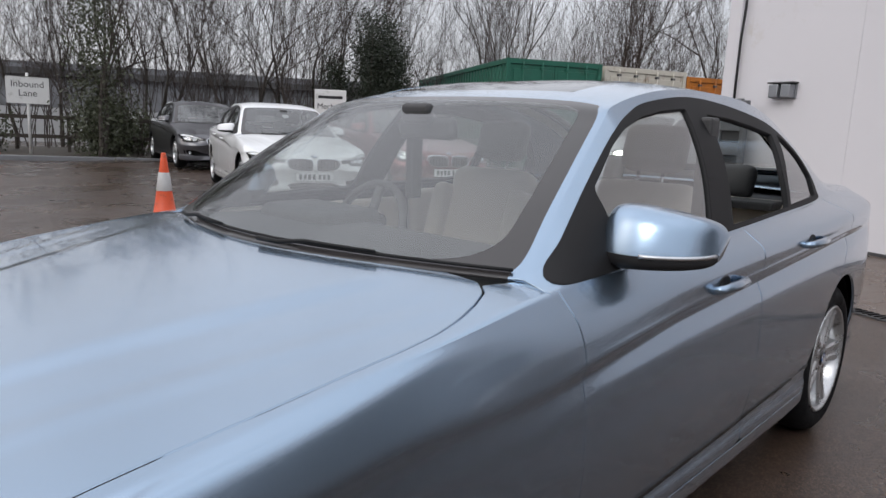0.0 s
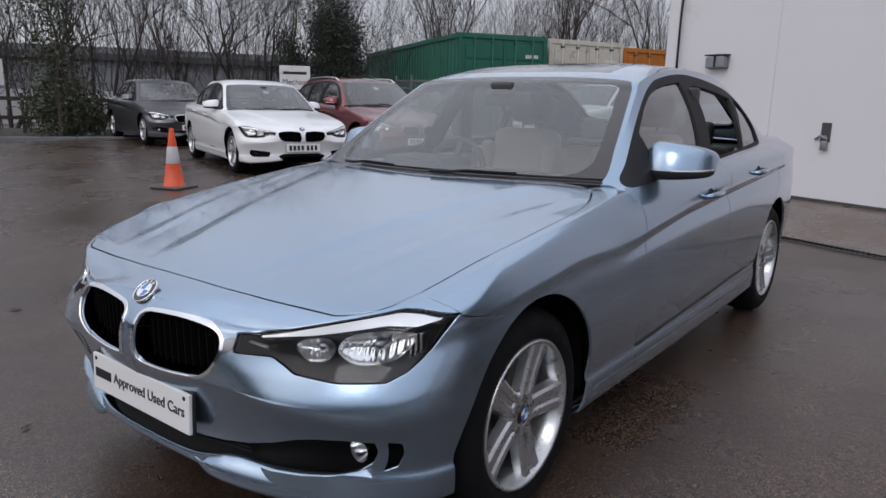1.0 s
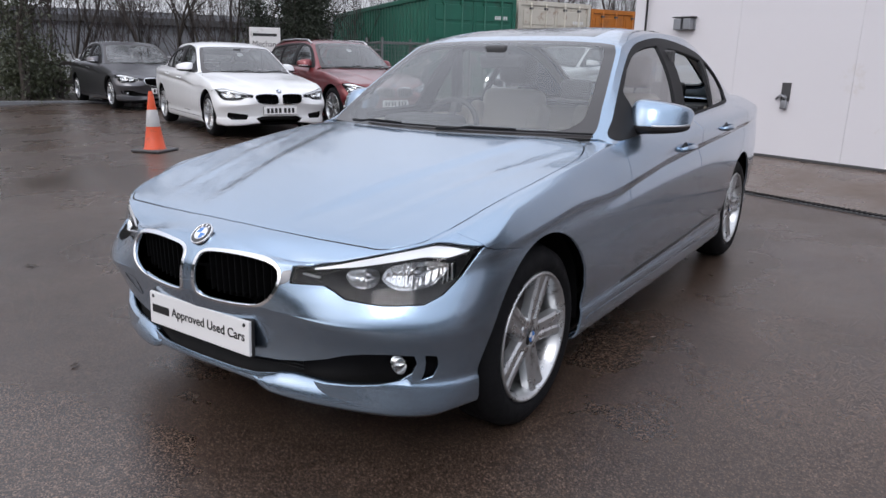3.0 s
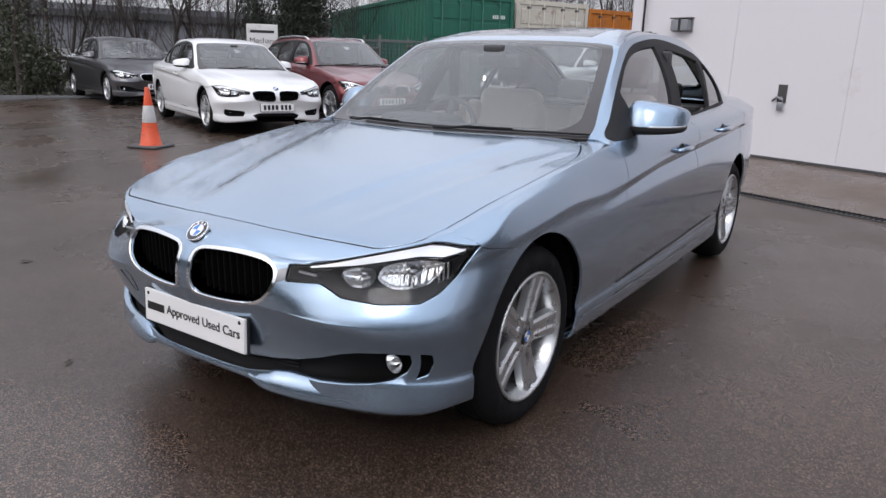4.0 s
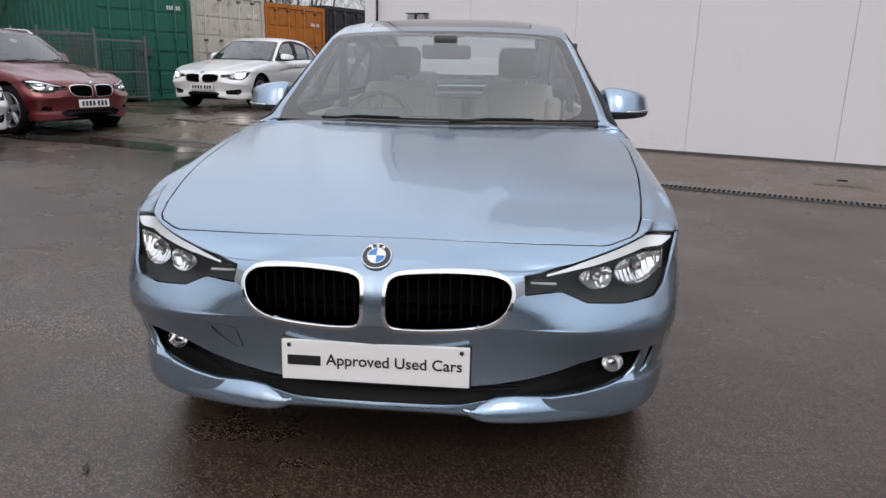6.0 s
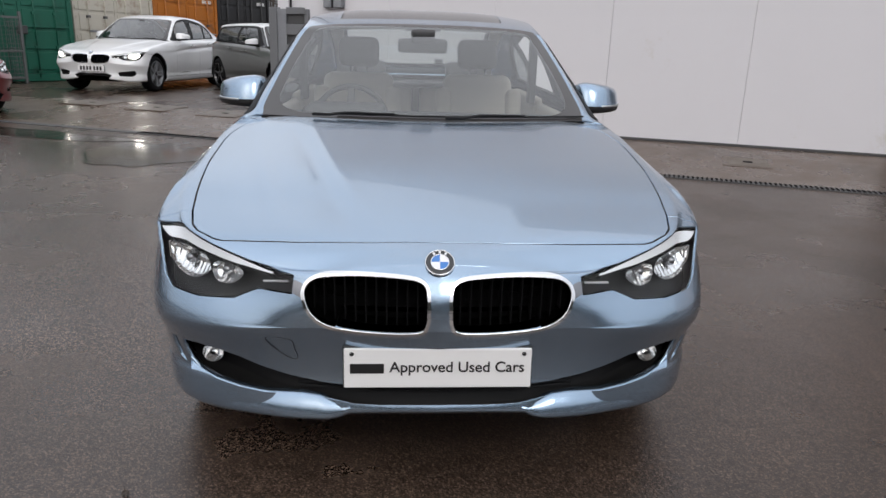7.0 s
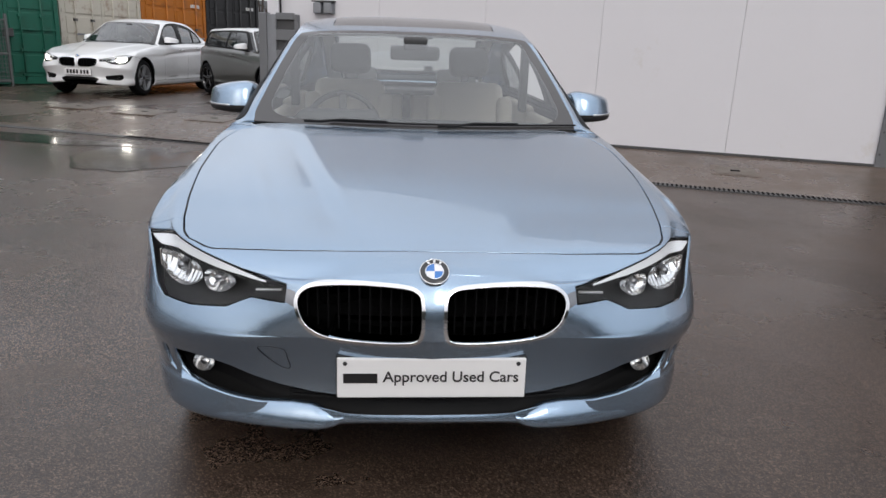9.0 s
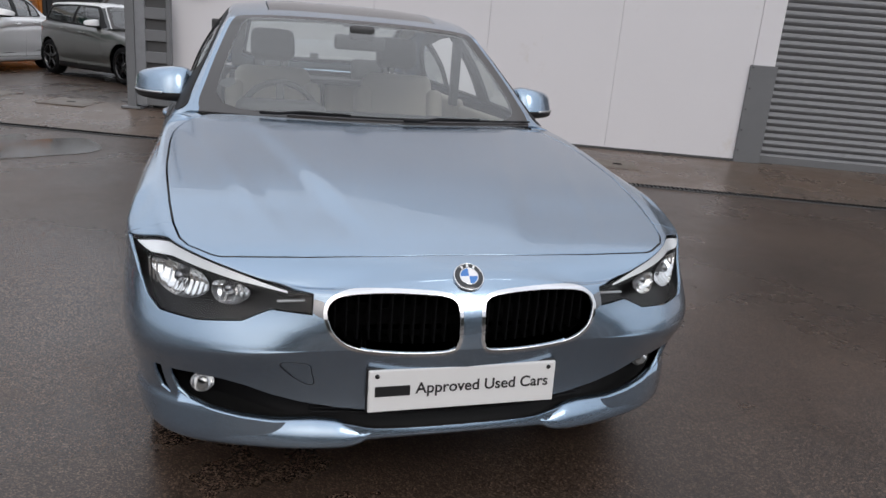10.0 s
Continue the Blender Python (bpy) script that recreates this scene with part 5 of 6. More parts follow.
            v.append((r * math.cos(t), 0.016 * math.sin(q), r * math.sin(t)))
    f = [(i * m_ + j, ((i + 1) % n) * m_ + j, ((i + 1) % n) * m_ + (j + 1) % m_, i * m_ + (j + 1) % m_) for i in range(n) for j in range(m_)]
    sw = part("steering_wheel", to_mesh(v, f, M_DASH), M_DASH, root, "dark leather steering wheel", at=pose(-0.37 * kx, 2.02 * ky, 0.86 * kz, -24, 0, 0))
    part("wheel_hub", cushion(-0.08, 0.08, -0.03, 0.03, -0.07, 0.07, 0.028), M_DASH, sw, smooth=sm)
    for a in (0, 180, 270):
        part("wheel_spoke", box(0.05, 0.18, -0.010, 0.010, -0.02, 0.02, 0.006), M_DASH, sw, at=pose(0, 0, 0, 0, a, 0))
    mir = part("rear_view_mirror", cushion(-0.125, 0.125, -0.02, 0.02, -0.035, 0.035, 0.018), M_DASH, root, "dark interior mirror", smooth=sm, at=pose(0, 1.96 * ky, 1.245 * kz, 8, 0, 0))
    part("mirror_stem", cushion(-0.06, 0.06, -0.06, -0.02, 0.02, 0.085, 0.015), M_DASH, mir, smooth=sm)

# ---- the blue saloon ----
hero = build_car("blue_saloon_car", "light blue metallic saloon car parked on wet asphalt, rear window lowered", M_BLUE, pose(0, 0, -0.001, 0.6, -0.45, 0), fine=True, open_window=True, plate="Approved Used Cars")

# ---- ground and building ----
ANG = -21.65
SITE = pose(0, 0, 0, 0, 0, ANG)  # s along the building, q away from it: place = SITE @ (s, q)


def ground_z(q, s=0.0):
    """The yard's height: low where the blue car stands, rising to the building and, a little, to the parked cars."""
    z = float(np.interp(q, (0.45, 3.7, 5.75), (-0.012, 0.023, 0.080))) + 0.155 * float(step(5.75, 7.55, q))
    return z + 0.055 * float(step(-3.5, -6.5, s)) * float(step(-0.5, 1.2, q)) * (1 - float(step(4.0, 5.7, q)))


def ground_at(x, y):
    p = SITE.inverted() @ Vector((x, y, 0))
    return ground_z(p.y, p.x)


def at_site(s, q, z=0.0, turn=0.0):
    p = SITE @ Vector((s, q, 0))
    return pose(p.x, p.y, ground_z(q, s) + z, 0, 0, ANG + turn)


def strip_mesh(ss, qs, lift, material):
    vs = [(a, q, ground_z(q, a) + lift) for q in qs for a in ss]
    n = len(ss)
    return to_mesh(vs, [(j * n + i, j * n + i + 1, (j + 1) * n + i + 1, (j + 1) * n + i) for j in range(len(qs) - 1) for i in range(n - 1)], material)


qs = [-900, -60, -0.5, -0.1, 0.2, 0.45, 0.8, 1.2, 2.4, 3.7] + [4.0 + 1.75 * i / 7 for i in range(8)] + [5.75 + 1.8 * i / 12 for i in range(1, 13)] + [14, 30, 900]
ss = [-900, -60, -20] + [-7.0 + 0.25 * i for i in range(16)] + [0, 20, 60, 900]
ground = tagged(new("ground", strip_mesh(ss, qs, 0, M_ASPHALT)), "wet dark tarmac yard with patches of standing damp", "ground", kind="structure")
ground.matrix_basis = SITE
apron = tagged(new("pavement", strip_mesh([-30 + 5 * i for i in range(13)], [5.75 + 1.8 * i / 12 for i in range(13)], 0.006, M_APRON)), "brown wet concrete apron along the building", "pavement", kind="structure")
apron.matrix_basis = SITE

WQ = 7.47
wall_z0 = ground_z(WQ)
wall = tagged(new("wall_north"), "white panelled building wall", "wall", kind="structure")
wall.matrix_basis = SITE
seams = [-4.58, -3.26, -1.80, -0.34, 1.26, 2.88]
for a, b in zip(seams[:-1], seams[1:]):
    part("panel", box(a + 0.0015, b - 0.0015, WQ - 0.03, WQ + 0.02, wall_z0 + 0.03, 6.6, 0.002), M_WALL, wall)
part("wall_core", box(-4.95, 2.90, WQ + 0.01, WQ + 0.25, wall_z0 - 0.2, 6.6), M_WALL, wall)
part("corner_post", box(-4.95, -4.77, WQ - 0.02, WQ + 0.012, wall_z0 - 0.05, 6.6, 0.006), M_WALL, wall)
part("wall_base", box(-4.72, 2.88, WQ - 0.045, WQ - 0.002, wall_z0 - 0.05, wall_z0 + 0.035, 0.004), M_DARKGREY, wall)
part("wall_side", box(-4.95, -4.77, WQ + 0.25, WQ + 16, wall_z0 - 0.3, 6.6), M_WALL, wall)
part("wall_upper", box(2.90, 9.3, WQ + 0.01, WQ + 0.25, 4.6, 6.6), M_WALL, wall)
part("wall_end", box(8.9, 22, WQ + 0.01, WQ + 0.25, wall_z0 - 0.2, 6.6), M_WALL, wall)
part("shutter_reveal", box(2.90, 3.16, WQ + 0.0, WQ + 0.20, wall_z0, 4.6, 0.004), M_WALL, wall)
shutter = tagged(new("door_1"), "grey corrugated steel roller shutter, closed", "roller door", kind="structure")
shutter.matrix_basis = SITE
vs, fs = [], []
nrow = 210
for i in range(nrow):
    z = wall_z0 + 0.10 + i * 0.0215
    d = 0.014 * math.sin(i * math.pi / 2 + 0.4)
    vs += [(3.14, WQ + 0.09 + d, z), (8.9, WQ + 0.09 + d, z)]
fs = [(2 * i, 2 * i + 1, 2 * i + 3, 2 * i + 2) for i in range(nrow - 1)]
part("curtain", to_mesh(vs, fs, M_SHUTTER, False), M_SHUTTER, shutter)
part("bottom_rail", box(3.16, 8.9, WQ + 0.05, WQ + 0.12, wall_z0 + 0.005, wall_z0 + 0.10, 0.006), M_SHUTTER, shutter)
guard = part("guide_guard", box(2.86, 3.18, WQ - 0.06, WQ + 0.0, wall_z0, wall_z0 + 1.18, 0.008), M_SHUTTER, shutter)
for i in range(5):
    part("bolt", to_mesh(*lathe([(0, 0.012), (-0.008, 0.012), (-0.009, 0)], 6, "y"), M_DARKGREY), M_DARKGREY, guard, at=pose(2.89, WQ - 0.06, wall_z0 + 0.15 + 0.25 * i))
# cable down the corner
pipe = thing("wall_cable", "thin black cable clipped to a white wall", "cable", at=SITE)
part("cable", to_mesh(*tube([(-4.735, WQ - 0.03, wall_z0 + 0.7), (-4.735, WQ - 0.03, 2.4), (-4.71, WQ - 0.03, 2.75), (-4.71, WQ - 0.03, 6.0)], 0.014, 8), M_TRIM), M_TRIM, pipe)
# fixture on the wall
lampbox = thing("wall_light", "twin metal wall light fixture", "wall light", at=SITE @ pose(-4.05, WQ - 0.03, 1.805))
part("back_plate", box(-0.15, 0.15, -0.02, 0.0, -0.075, 0.085, 0.005), M_GALV, lampbox)
part("shelf", box(-0.16, 0.16, -0.10, 0.0, 0.08, 0.095, 0.003), M_DARKGREY, lampbox)
for s in (-0.075, 0.075):
    part("lamp_head", box(-0.058, 0.058, -0.045, 0.045, -0.070, 0.070, 0.012, 3), M_GALV, lampbox, at=pose(s, -0.058, 0))
latch = thing("door_latch", "weathered steel latch with a hanging padlock", "latch", at=SITE @ pose(-2.54, WQ - 0.03, 0.955))
part("latch_plate", box(-0.055, 0.055, -0.012, 0.0, -0.05, 0.16, 0.004), M_DARKGREY, latch)
part("latch_bolt", to_mesh(*tube([(-0.10, -0.03, -0.03), (-0.04, -0.035, 0.02), (0.03, -0.035, -0.02)], 0.014, 8), M_GALV), M_GALV, latch)
part("padlock", box(-0.03, 0.045, -0.05, -0.015, -0.14, -0.04, 0.012, 3), M_GALV, latch, smooth=True)
part("shackle", to_mesh(*tube([(-0.015, -0.032, -0.05), (-0.015, -0.032, 0.0), (0.008, -0.032, 0.02), (0.03, -0.032, 0.0), (0.03, -0.032, -0.05)], 0.007, 8), M_GALV), M_GALV, latch)
# channel drain along the apron
drain = tagged(new("channel_drain"), "narrow slotted channel drain full of wet dirt", "drain", kind="structure")
drain.matrix_basis = SITE
part("channel", box(-22, 22, 5.68, 5.82, 0.055, 0.090, 0.003), M_DARKGREY, drain)
bars = bmesh.new()
for i in range(340):
    s = -6 + i * 0.045
    box(s, s + 0.020, 5.695, 5.805, 0.088, 0.096, bm=bars)
part("grate", bars, M_VOID, drain)

# ---- parked cars ----


def parked(x, y, heading):
    """The pose of a car whose nose stands at (x, y), on the ground as it lies there."""
    z = ground_at(x, y)
    return pose(x, y, z, 0, 0, heading)


build_car("white_saloon_car", "white sporty saloon car parked in the yard", M_WHITE, parked(-6.25, 6.12, 69.1), S=SPORT, spokes=5, tag=True)
build_car("grey_saloon_car", "dark grey metallic saloon car parked beside the hedge", M_GREY, parked(-12.36, 8.26, 74.5), S=EXECUTIVE, k=(1.05, 1.06, 1.05), spokes=7, twin=False)
build_car("red_crossover_car", "dark red crossover car with silver roof rails", M_RED, parked(-5.91, 8.47, 70.5), S=SUV, k=(0.995, 0.97, 1.09), estate=True, rails=True, spokes=5, cladding=True, tag=True)
build_car("white_executive_car", "white executive saloon car with its headlamps lit", M_WHITE, parked(-5.97, 12.27, -9.7), S=SPORT, k=(1.03, 1.058, 1.055), lights_on=True, spokes=5, rim_mat=M_SHUTTER)
build_car("grey_hatchback_car", "grey-green small hatchback car with white roof and mirrors", M_GREYGREEN, parked(-1.45, 12.35, 39.0), S=COMPACT, k=(0.957, 0.828, 1.0), estate=True, roof_mat=M_WHITE, spokes=5, twin=False, rim_mat=M_GLOSSBLACK, cladding=True)


# ---- containers, signs, cones ----
M_GREEN = mat("green_container_paint", (0.010, 0.105, 0.068), 0.5, var=0.18, scale=1.6, bump=0.1, bscale=40, stain=(0.02, 0.06, 0.04), stain_scale=2.2, stain_amount=0.25)
M_CWHITE = mat("cream_container_paint", (0.52, 0.49, 0.42), 0.55, var=0.12, scale=1.4, bump=0.1, bscale=40, stain=(0.20, 0.09, 0.04), stain_scale=3.0, stain_amount=0.30)
M_ORANGE = mat("orange_container_paint", (0.42, 0.135, 0.012), 0.55, var=0.18, scale=1.4, bump=0.1, bscale=40, stain=(0.13, 0.06, 0.03), stain_scale=2.6, stain_amount=0.35)
M_CONE = mat("orange_cone_plastic", (0.62, 0.075, 0.018), 0.45, var=0.15, scale=9, stain=(0.25, 0.05, 0.02), stain_scale=12, stain_amount=0.2)
M_CONEWHITE = mat("grey_reflective_sleeve", (0.50, 0.50, 0.50), 0.4, var=0.15, scale=14)
M_SIGN = mat("white_sign_board", (0.66, 0.66, 0.65), 0.5, var=0.06, scale=6, stain=(0.40, 0.40, 0.37), stain_scale=4, stain_amount=0.15)
M_STEEL = mat("dull_wire_steel", (0.16, 0.165, 0.165), 0.55, 0.5, var=0.25, scale=10)


def corrugated(length, height, material, pitch=0.28, depth=0.036):
    """A standing sheet along +x with box ribs."""
    xs, k = [], 0
    n = int(length / pitch)
    p = length / n
    for i in range(n):
        for f, d in ((0.0, 0), (0.26, 0), (0.36, depth), (0.62, depth), (0.74, 0)):
            xs.append((p * (i + f), d))
    xs.append((length, 0))
    vs = [(x, d, z) for x, d in xs for z in (0, height)]
    fs = [(2 * i, 2 * i + 2, 2 * i + 3, 2 * i + 1) for i in range(len(xs) - 1)]
    return to_mesh(vs, fs, material, False)


def container(name, label, material, x, y, turn, length=6.06, tall=2.9):
    """Door end on the local y = 0 side, body towards +y."""
    z = ground_at(x, y)
    root = thing(name, label, "container", "shipping containers", pose(x, y, z, 0, 0, turn))
    W = 2.44
    for px in (0.0, W - 0.10):
        for py in (0.0, length - 0.10):
            part("corner_post", box(px, px + 0.10, py, py + 0.10, 0.0, tall, 0.006), material, root)
    for z0, z1 in ((0.02, 0.18), (tall - 0.12, tall)):
        part("end_beam", box(0.10, W - 0.10, 0.0, 0.09, z0, z1, 0.005), material, root)
        part("end_beam", box(0.10, W - 0.10, length - 0.09, length, z0, z1, 0.005), material, root)
        for px in (0.0, W - 0.08):
            part("side_beam", box(px, px + 0.08, 0.10, length - 0.10, z0, z1, 0.005), material, root)
    part("side_sheet", corrugated(length - 0.2, tall - 0.30, material), material, root, at=pose(0.03, length - 0.10, 0.18, 0, 0, -90))
    part("side_sheet", corrugated(length - 0.2, tall - 0.30, material), material, root, at=pose(W - 0.03, 0.10, 0.18, 0, 0, 90))
    part("back_sheet", corrugated(W - 0.2, tall - 0.30, material), material, root, at=pose(W - 0.10, length - 0.03, 0.18, 0, 0, 180))
    part("roof_sheet", box(0.04, W - 0.04, 0.04, length - 0.04, tall - 0.03, tall - 0.005), material, root)
    part("floor_sheet", box(0.04, W - 0.04, 0.04, length - 0.04, 0.10, 0.16), M_TRIM, root)
    for s in (0, 1):
        x0, x1 = (0.105, W / 2 - 0.006) if s == 0 else (W / 2 + 0.006, W - 0.105)
        d = part("door", box(x0, x1, 0.03, 0.075, 0.185, tall - 0.125, 0.006), material, root)
        for j in range(5):
            za = 0.26 + j * (tall - 0.42) / 5
            part("door_panel", box(x0 + 0.07, x1 - 0.07, 0.012, 0.032, za, za + (tall - 0.42) / 5 - 0.07, 0.010), material, d)
        for j in (0.28, 0.72):
            px = x0 + (x1 - x0) * j
            bar = part("lock_bar", to_mesh(*tube([(px, -0.012, 0.10), (px, -0.012, tall - 0.06)], 0.017, 10), material), material, d)
            for zz in (0.22, 0.75, tall * 0.55, tall - 0.2):
                part("bar_bracket", box(px - 0.05, px + 0.05, -0.028, 0.03, zz - 0.03, zz + 0.03, 0.006), M_DARKGREY if material is not M_GREEN else material, bar)
            part("lock_handle", box(px - 0.02, px + 0.30, -0.035, -0.022, 1.12 + 0.05 * s, 1.16 + 0.05 * s, 0.005), M_GALV if material is not M_GREEN else material, bar)
        for j in range(4):
            zz = 0.35 + j * (tall - 0.7) / 3
            hx = 0.085 if s == 0 else W - 0.085
            part("hinge", box(hx - 0.035, hx + 0.035, -0.012, 0.02, zz - 0.05, zz + 0.05, 0.006), material, d)
        if s == 1:
            for j in range(6):
                part("door_code", box(x1 - 0.50 + 0.062 * j, x1 - 0.46 + 0.062 * j, 0.004, 0.0125, tall - 0.56, tall - 0.47), M_SIGN, d, "pale code letters")
    part("lock_box", box(W / 2 - 0.08, W / 2 + 0.10, -0.10, 0.03, 1.02, 1.20, 0.015), M_DARKGREY, root)
    return root


ROW = math.degrees(math.atan2(0.89, 0.46))
gx, gy = -8.91, 13.80
for i, (nm, lab, mt) in enumerate((("green_container", "dark green corrugated shipping container, doors shut", M_GREEN), ("cream_container", "cream shipping container with rust streaks, doors shut", M_CWHITE), ("orange_container", "faded orange shipping container with rust", M_ORANGE), ("black_container", "near-black shipping container in shadow beside the building", M_TRIM))):
    o = i * 2.46 - 0.20 * (i == 0)
    container(nm, lab, mt, gx + 0.46 * o, gy + 0.89 * o, ROW - 6 * (i == 0), length=10.5 if i == 0 else 6.06, tall=2.68 - 0.10 * (i == 2))


def cone(x, y, h=0.75, name="traffic_cone", label="orange traffic cone with a grey reflective band"):
    root = thing(name, label, "traffic cone", "traffic cones", pose(x, y, ground_at(x, y), 0, 0, 20))
    part("foot", box(-0.21, 0.21, -0.21, 0.21, 0.0, 0.035, 0.015, 3), M_DARKGREY, root)
    r = lambda z: 0.128 - (0.128 - 0.028) * z / h
    part("cone_body", to_mesh(*lathe([(0.03, 0.155), (0.045, 0.130), (h * 0.42, r(h * 0.42)), (h * 0.72, r(h * 0.72)), (h - 0.01, r(h)), (h, r(h) * 0.8), (h - 0.02, r(h) * 0.7)], 32, "z"), M_CONE), M_CONE, root)
    part("reflective_band", to_mesh(*lathe([(h * 0.42, r(h * 0.42) + 0.001), (h * 0.43, r(h * 0.43) + 0.004), (h * 0.69, r(h * 0.69) + 0.004), (h * 0.70, r(h * 0.70) + 0.001)], 32, "z"), M_CONEWHITE), M_CONEWHITE, root)
    return root


cone(-6.38, 4.05, 0.76)
cone(-18.2, 5.35, 0.95)

lane = thing("lane_sign", "white rectangular sign board on a white post by the hedge", "sign", "", pose(-18.25, 6.17, 0, 0, 0, 76))
part("post", to_mesh(*tube([(0, 0, 0), (0, 0, 2.08)], 0.035, 12), M_SIGN), M_SIGN, lane)
board = part("board", box(-0.47, 0.47, -0.055, -0.036, 1.33, 1.99, 0.03, 3), M_SIGN, lane)
words("sign_words", "Inbound\nLane", 0.22, M_INK, board, pose(0, -0.056, 1.69, 90, 0, 0))
wsign = thing("yard_sign", "white square notice board on a post behind the parked cars", "sign", "", pose(-10.85, 9.9, -0.10, 0, 0, 48))
part("post", to_mesh(*tube([(0, 0, 0), (0, 0, 2.0)], 0.03, 12), M_GALV), M_GALV, wsign)
b2 = part("board", box(-0.34, 0.34, -0.05, -0.032, 1.30, 2.02, 0.01), M_SIGN, wsign)
part("sign_bar", box(-0.26, 0.26, -0.052, -0.0505, 1.83, 1.89), M_TRIM, b2)
words("sign_words", "Mechan", 0.17, M_INK, b2, pose(-0.02, -0.051, 1.66, 90, 0, 0))
part("sign_bar", box(-0.26, 0.20, -0.052, -0.0505, 1.44, 1.50), M_TRIM, b2)


def cage(x, y, turn, w=1.2, d=1.0, h=1.25):
    """A wire stillage: posts, rails and mesh."""
    root = thing("wire_cage", "dull galvanised wire stillage cage", "cage", "wire cages", pose(x, y, ground_at(x, y), 0, 0, turn))
    for px in (0, w):
        for py in (0, d):
            part("cage_post", box(px - 0.025, px + 0.025, py - 0.025, py + 0.025, 0, h + 0.12, 0.004), M_STEEL, root)
    for z in (0.12, h * 0.5, h):
        for py in (0, d):
            part("cage_rail", box(0.025, w - 0.025, py - 0.015, py + 0.015, z - 0.02, z + 0.02, 0.003), M_STEEL, root)
        for px in (0, w):
            part("cage_rail", box(px - 0.015, px + 0.015, 0.025, d - 0.025, z - 0.02, z + 0.02, 0.003), M_STEEL, root)
    pieces = []
    for i in range(1, 14):
        for py in (0, d):
            pieces.append(tube([(w * i / 14, py, 0.12), (w * i / 14, py, h)], 0.004, 4, False))
        for px in (0, w):
            pieces.append(tube([(px, d * i / 14, 0.12), (px, d * i / 14, h)], 0.004, 4, False))
    for j in range(1, 14):
        z = 0.12 + (h - 0.12) * j / 14
        for py in (0, d):
            pieces.append(tube([(0, py, z), (w, py, z)], 0.004, 4, False))
        for px in (0, w):
            pieces.append(tube([(px, 0, z), (px, d, z)], 0.004, 4, False))
    m = part("wire_mesh", to_mesh(*joined(*pieces), M_STEEL), M_STEEL, root)
    part("cage_floor", box(0, w, 0, d, 0.09, 0.12), M_STEEL, root)


for i in range(3):
    cage(-9.75 + 0.55 * i, 10.95 + 1.08 * i, ROW, 1.2, 1.0, 1.35 + 0.1 * (i == 1))

# sheet-steel gate folded back at the building's corner
gate = thing("metal_gate", "dark grey sheet-steel gate folded back beside the building", "gate", "", SITE @ pose(-4.47, WQ - 0.20, ground_z(WQ - 0.20)))
part("gate_post", box(-0.48, -0.36, -0.06, 0.06, 0, 1.50, 0.008), M_SHUTTER, gate)
part("gate_sheet", box(-0.36, 0.06, -0.012, 0.012, 0.06, 1.46, 0.003), M_DARKGREY, gate)
for i in range(6):
    part("gate_rail", box(-0.22, 0.06, -0.045, -0.010, 0.06 + 0.27 * i, 0.20 + 0.27 * i - 0.05 * (i == 5), 0.006), M_SHUTTER, gate)
part("gate_stile", box(-0.36, -0.22, -0.040, 0.030, 0.05, 1.48, 0.005), M_GALV, gate)
part("gate_stile", box(0.06, 0.11, -0.040, 0.030, 0.05, 1.48, 0.005), M_SHUTTER, gate)
part("gate_foot", box(-0.54, -0.28, -0.12, 0.12, 0, 0.03, 0.006), M_SHUTTER, gate)


def lid(s, q, w, d, turn=0):
    """A cast cover in its frame, flush with the ground."""
    root = thing("manhole_cover", "wet rectangular cast-iron cover set in the ground", "manhole cover", "manhole covers", at_site(s, q, 0.008, turn) @ pose(0, 0, 0, math.degrees(math.atan2(ground_z(q + 0.2) - ground_z(q - 0.2), 0.4)), 0, 0))
    part("cover_frame", box(-w / 2 - 0.05, w / 2 + 0.05, -d / 2 - 0.05, d / 2 + 0.05, -0.01, 0.002, 0.001), M_APRON, root)
    part("cover_plate", box(-w / 2, w / 2, -d / 2, d / 2, -0.005, 0.004, 0.001), M_COVER, root)
    part("lifting_key", box(-0.05, 0.05, -0.03, 0.03, 0.004, 0.006, 0.0005), M_VOID, root)


lid(-7.05, 7.35, 0.62, 0.5)
lid(-5.75, 7.25, 0.55, 0.45)
lid(-8.35, 7.42, 0.70, 0.5)
lid(1.33, 6.65, 0.42, 0.30)


def puddle(s, q, a, b, turn, seed):
    """Standing rain with a wandering edge."""
    rng = random.Random(seed)
    ph = [(rng.uniform(0, 6.28), rng.uniform(0.03, 0.15)) for _ in range(7)]
    edge = []
    for i in range(72):
        t = 2 * math.pi * i / 72
        r = 1 + sum(w * math.sin((j + 2) * t + p) / (0.6 + 0.25 * j) for j, (p, w) in enumerate(ph))
        edge.append((a * r * math.cos(t), b * r * math.sin(t)))
    c, n = math.cos(radians(turn)), math.sin(radians(turn))
    vs = []
    for f in (0.0, 0.25, 0.5, 0.75, 1.0):
        for x, y in edge:
            ls, lq = s + f * (x * c - y * n), q + f * (x * n + y * c)
            vs.append((ls, lq, ground_z(lq, ls) + 0.004))
    fs = [(k * 72 + i, k * 72 + (i + 1) % 72, (k + 1) * 72 + (i + 1) % 72, (k + 1) * 72 + i) for k in range(4) for i in range(72)]
    ob = tagged(new("puddle", to_mesh(vs, fs, M_WATER)), "shallow rain puddle standing on the tarmac", "puddle", kind="structure")
    ob.matrix_basis = SITE


puddle(-7.6, 4.95, 1.7, 0.42, 4, 3)
puddle(-4.75, 4.55, 0.62, 0.85, 20, 8)

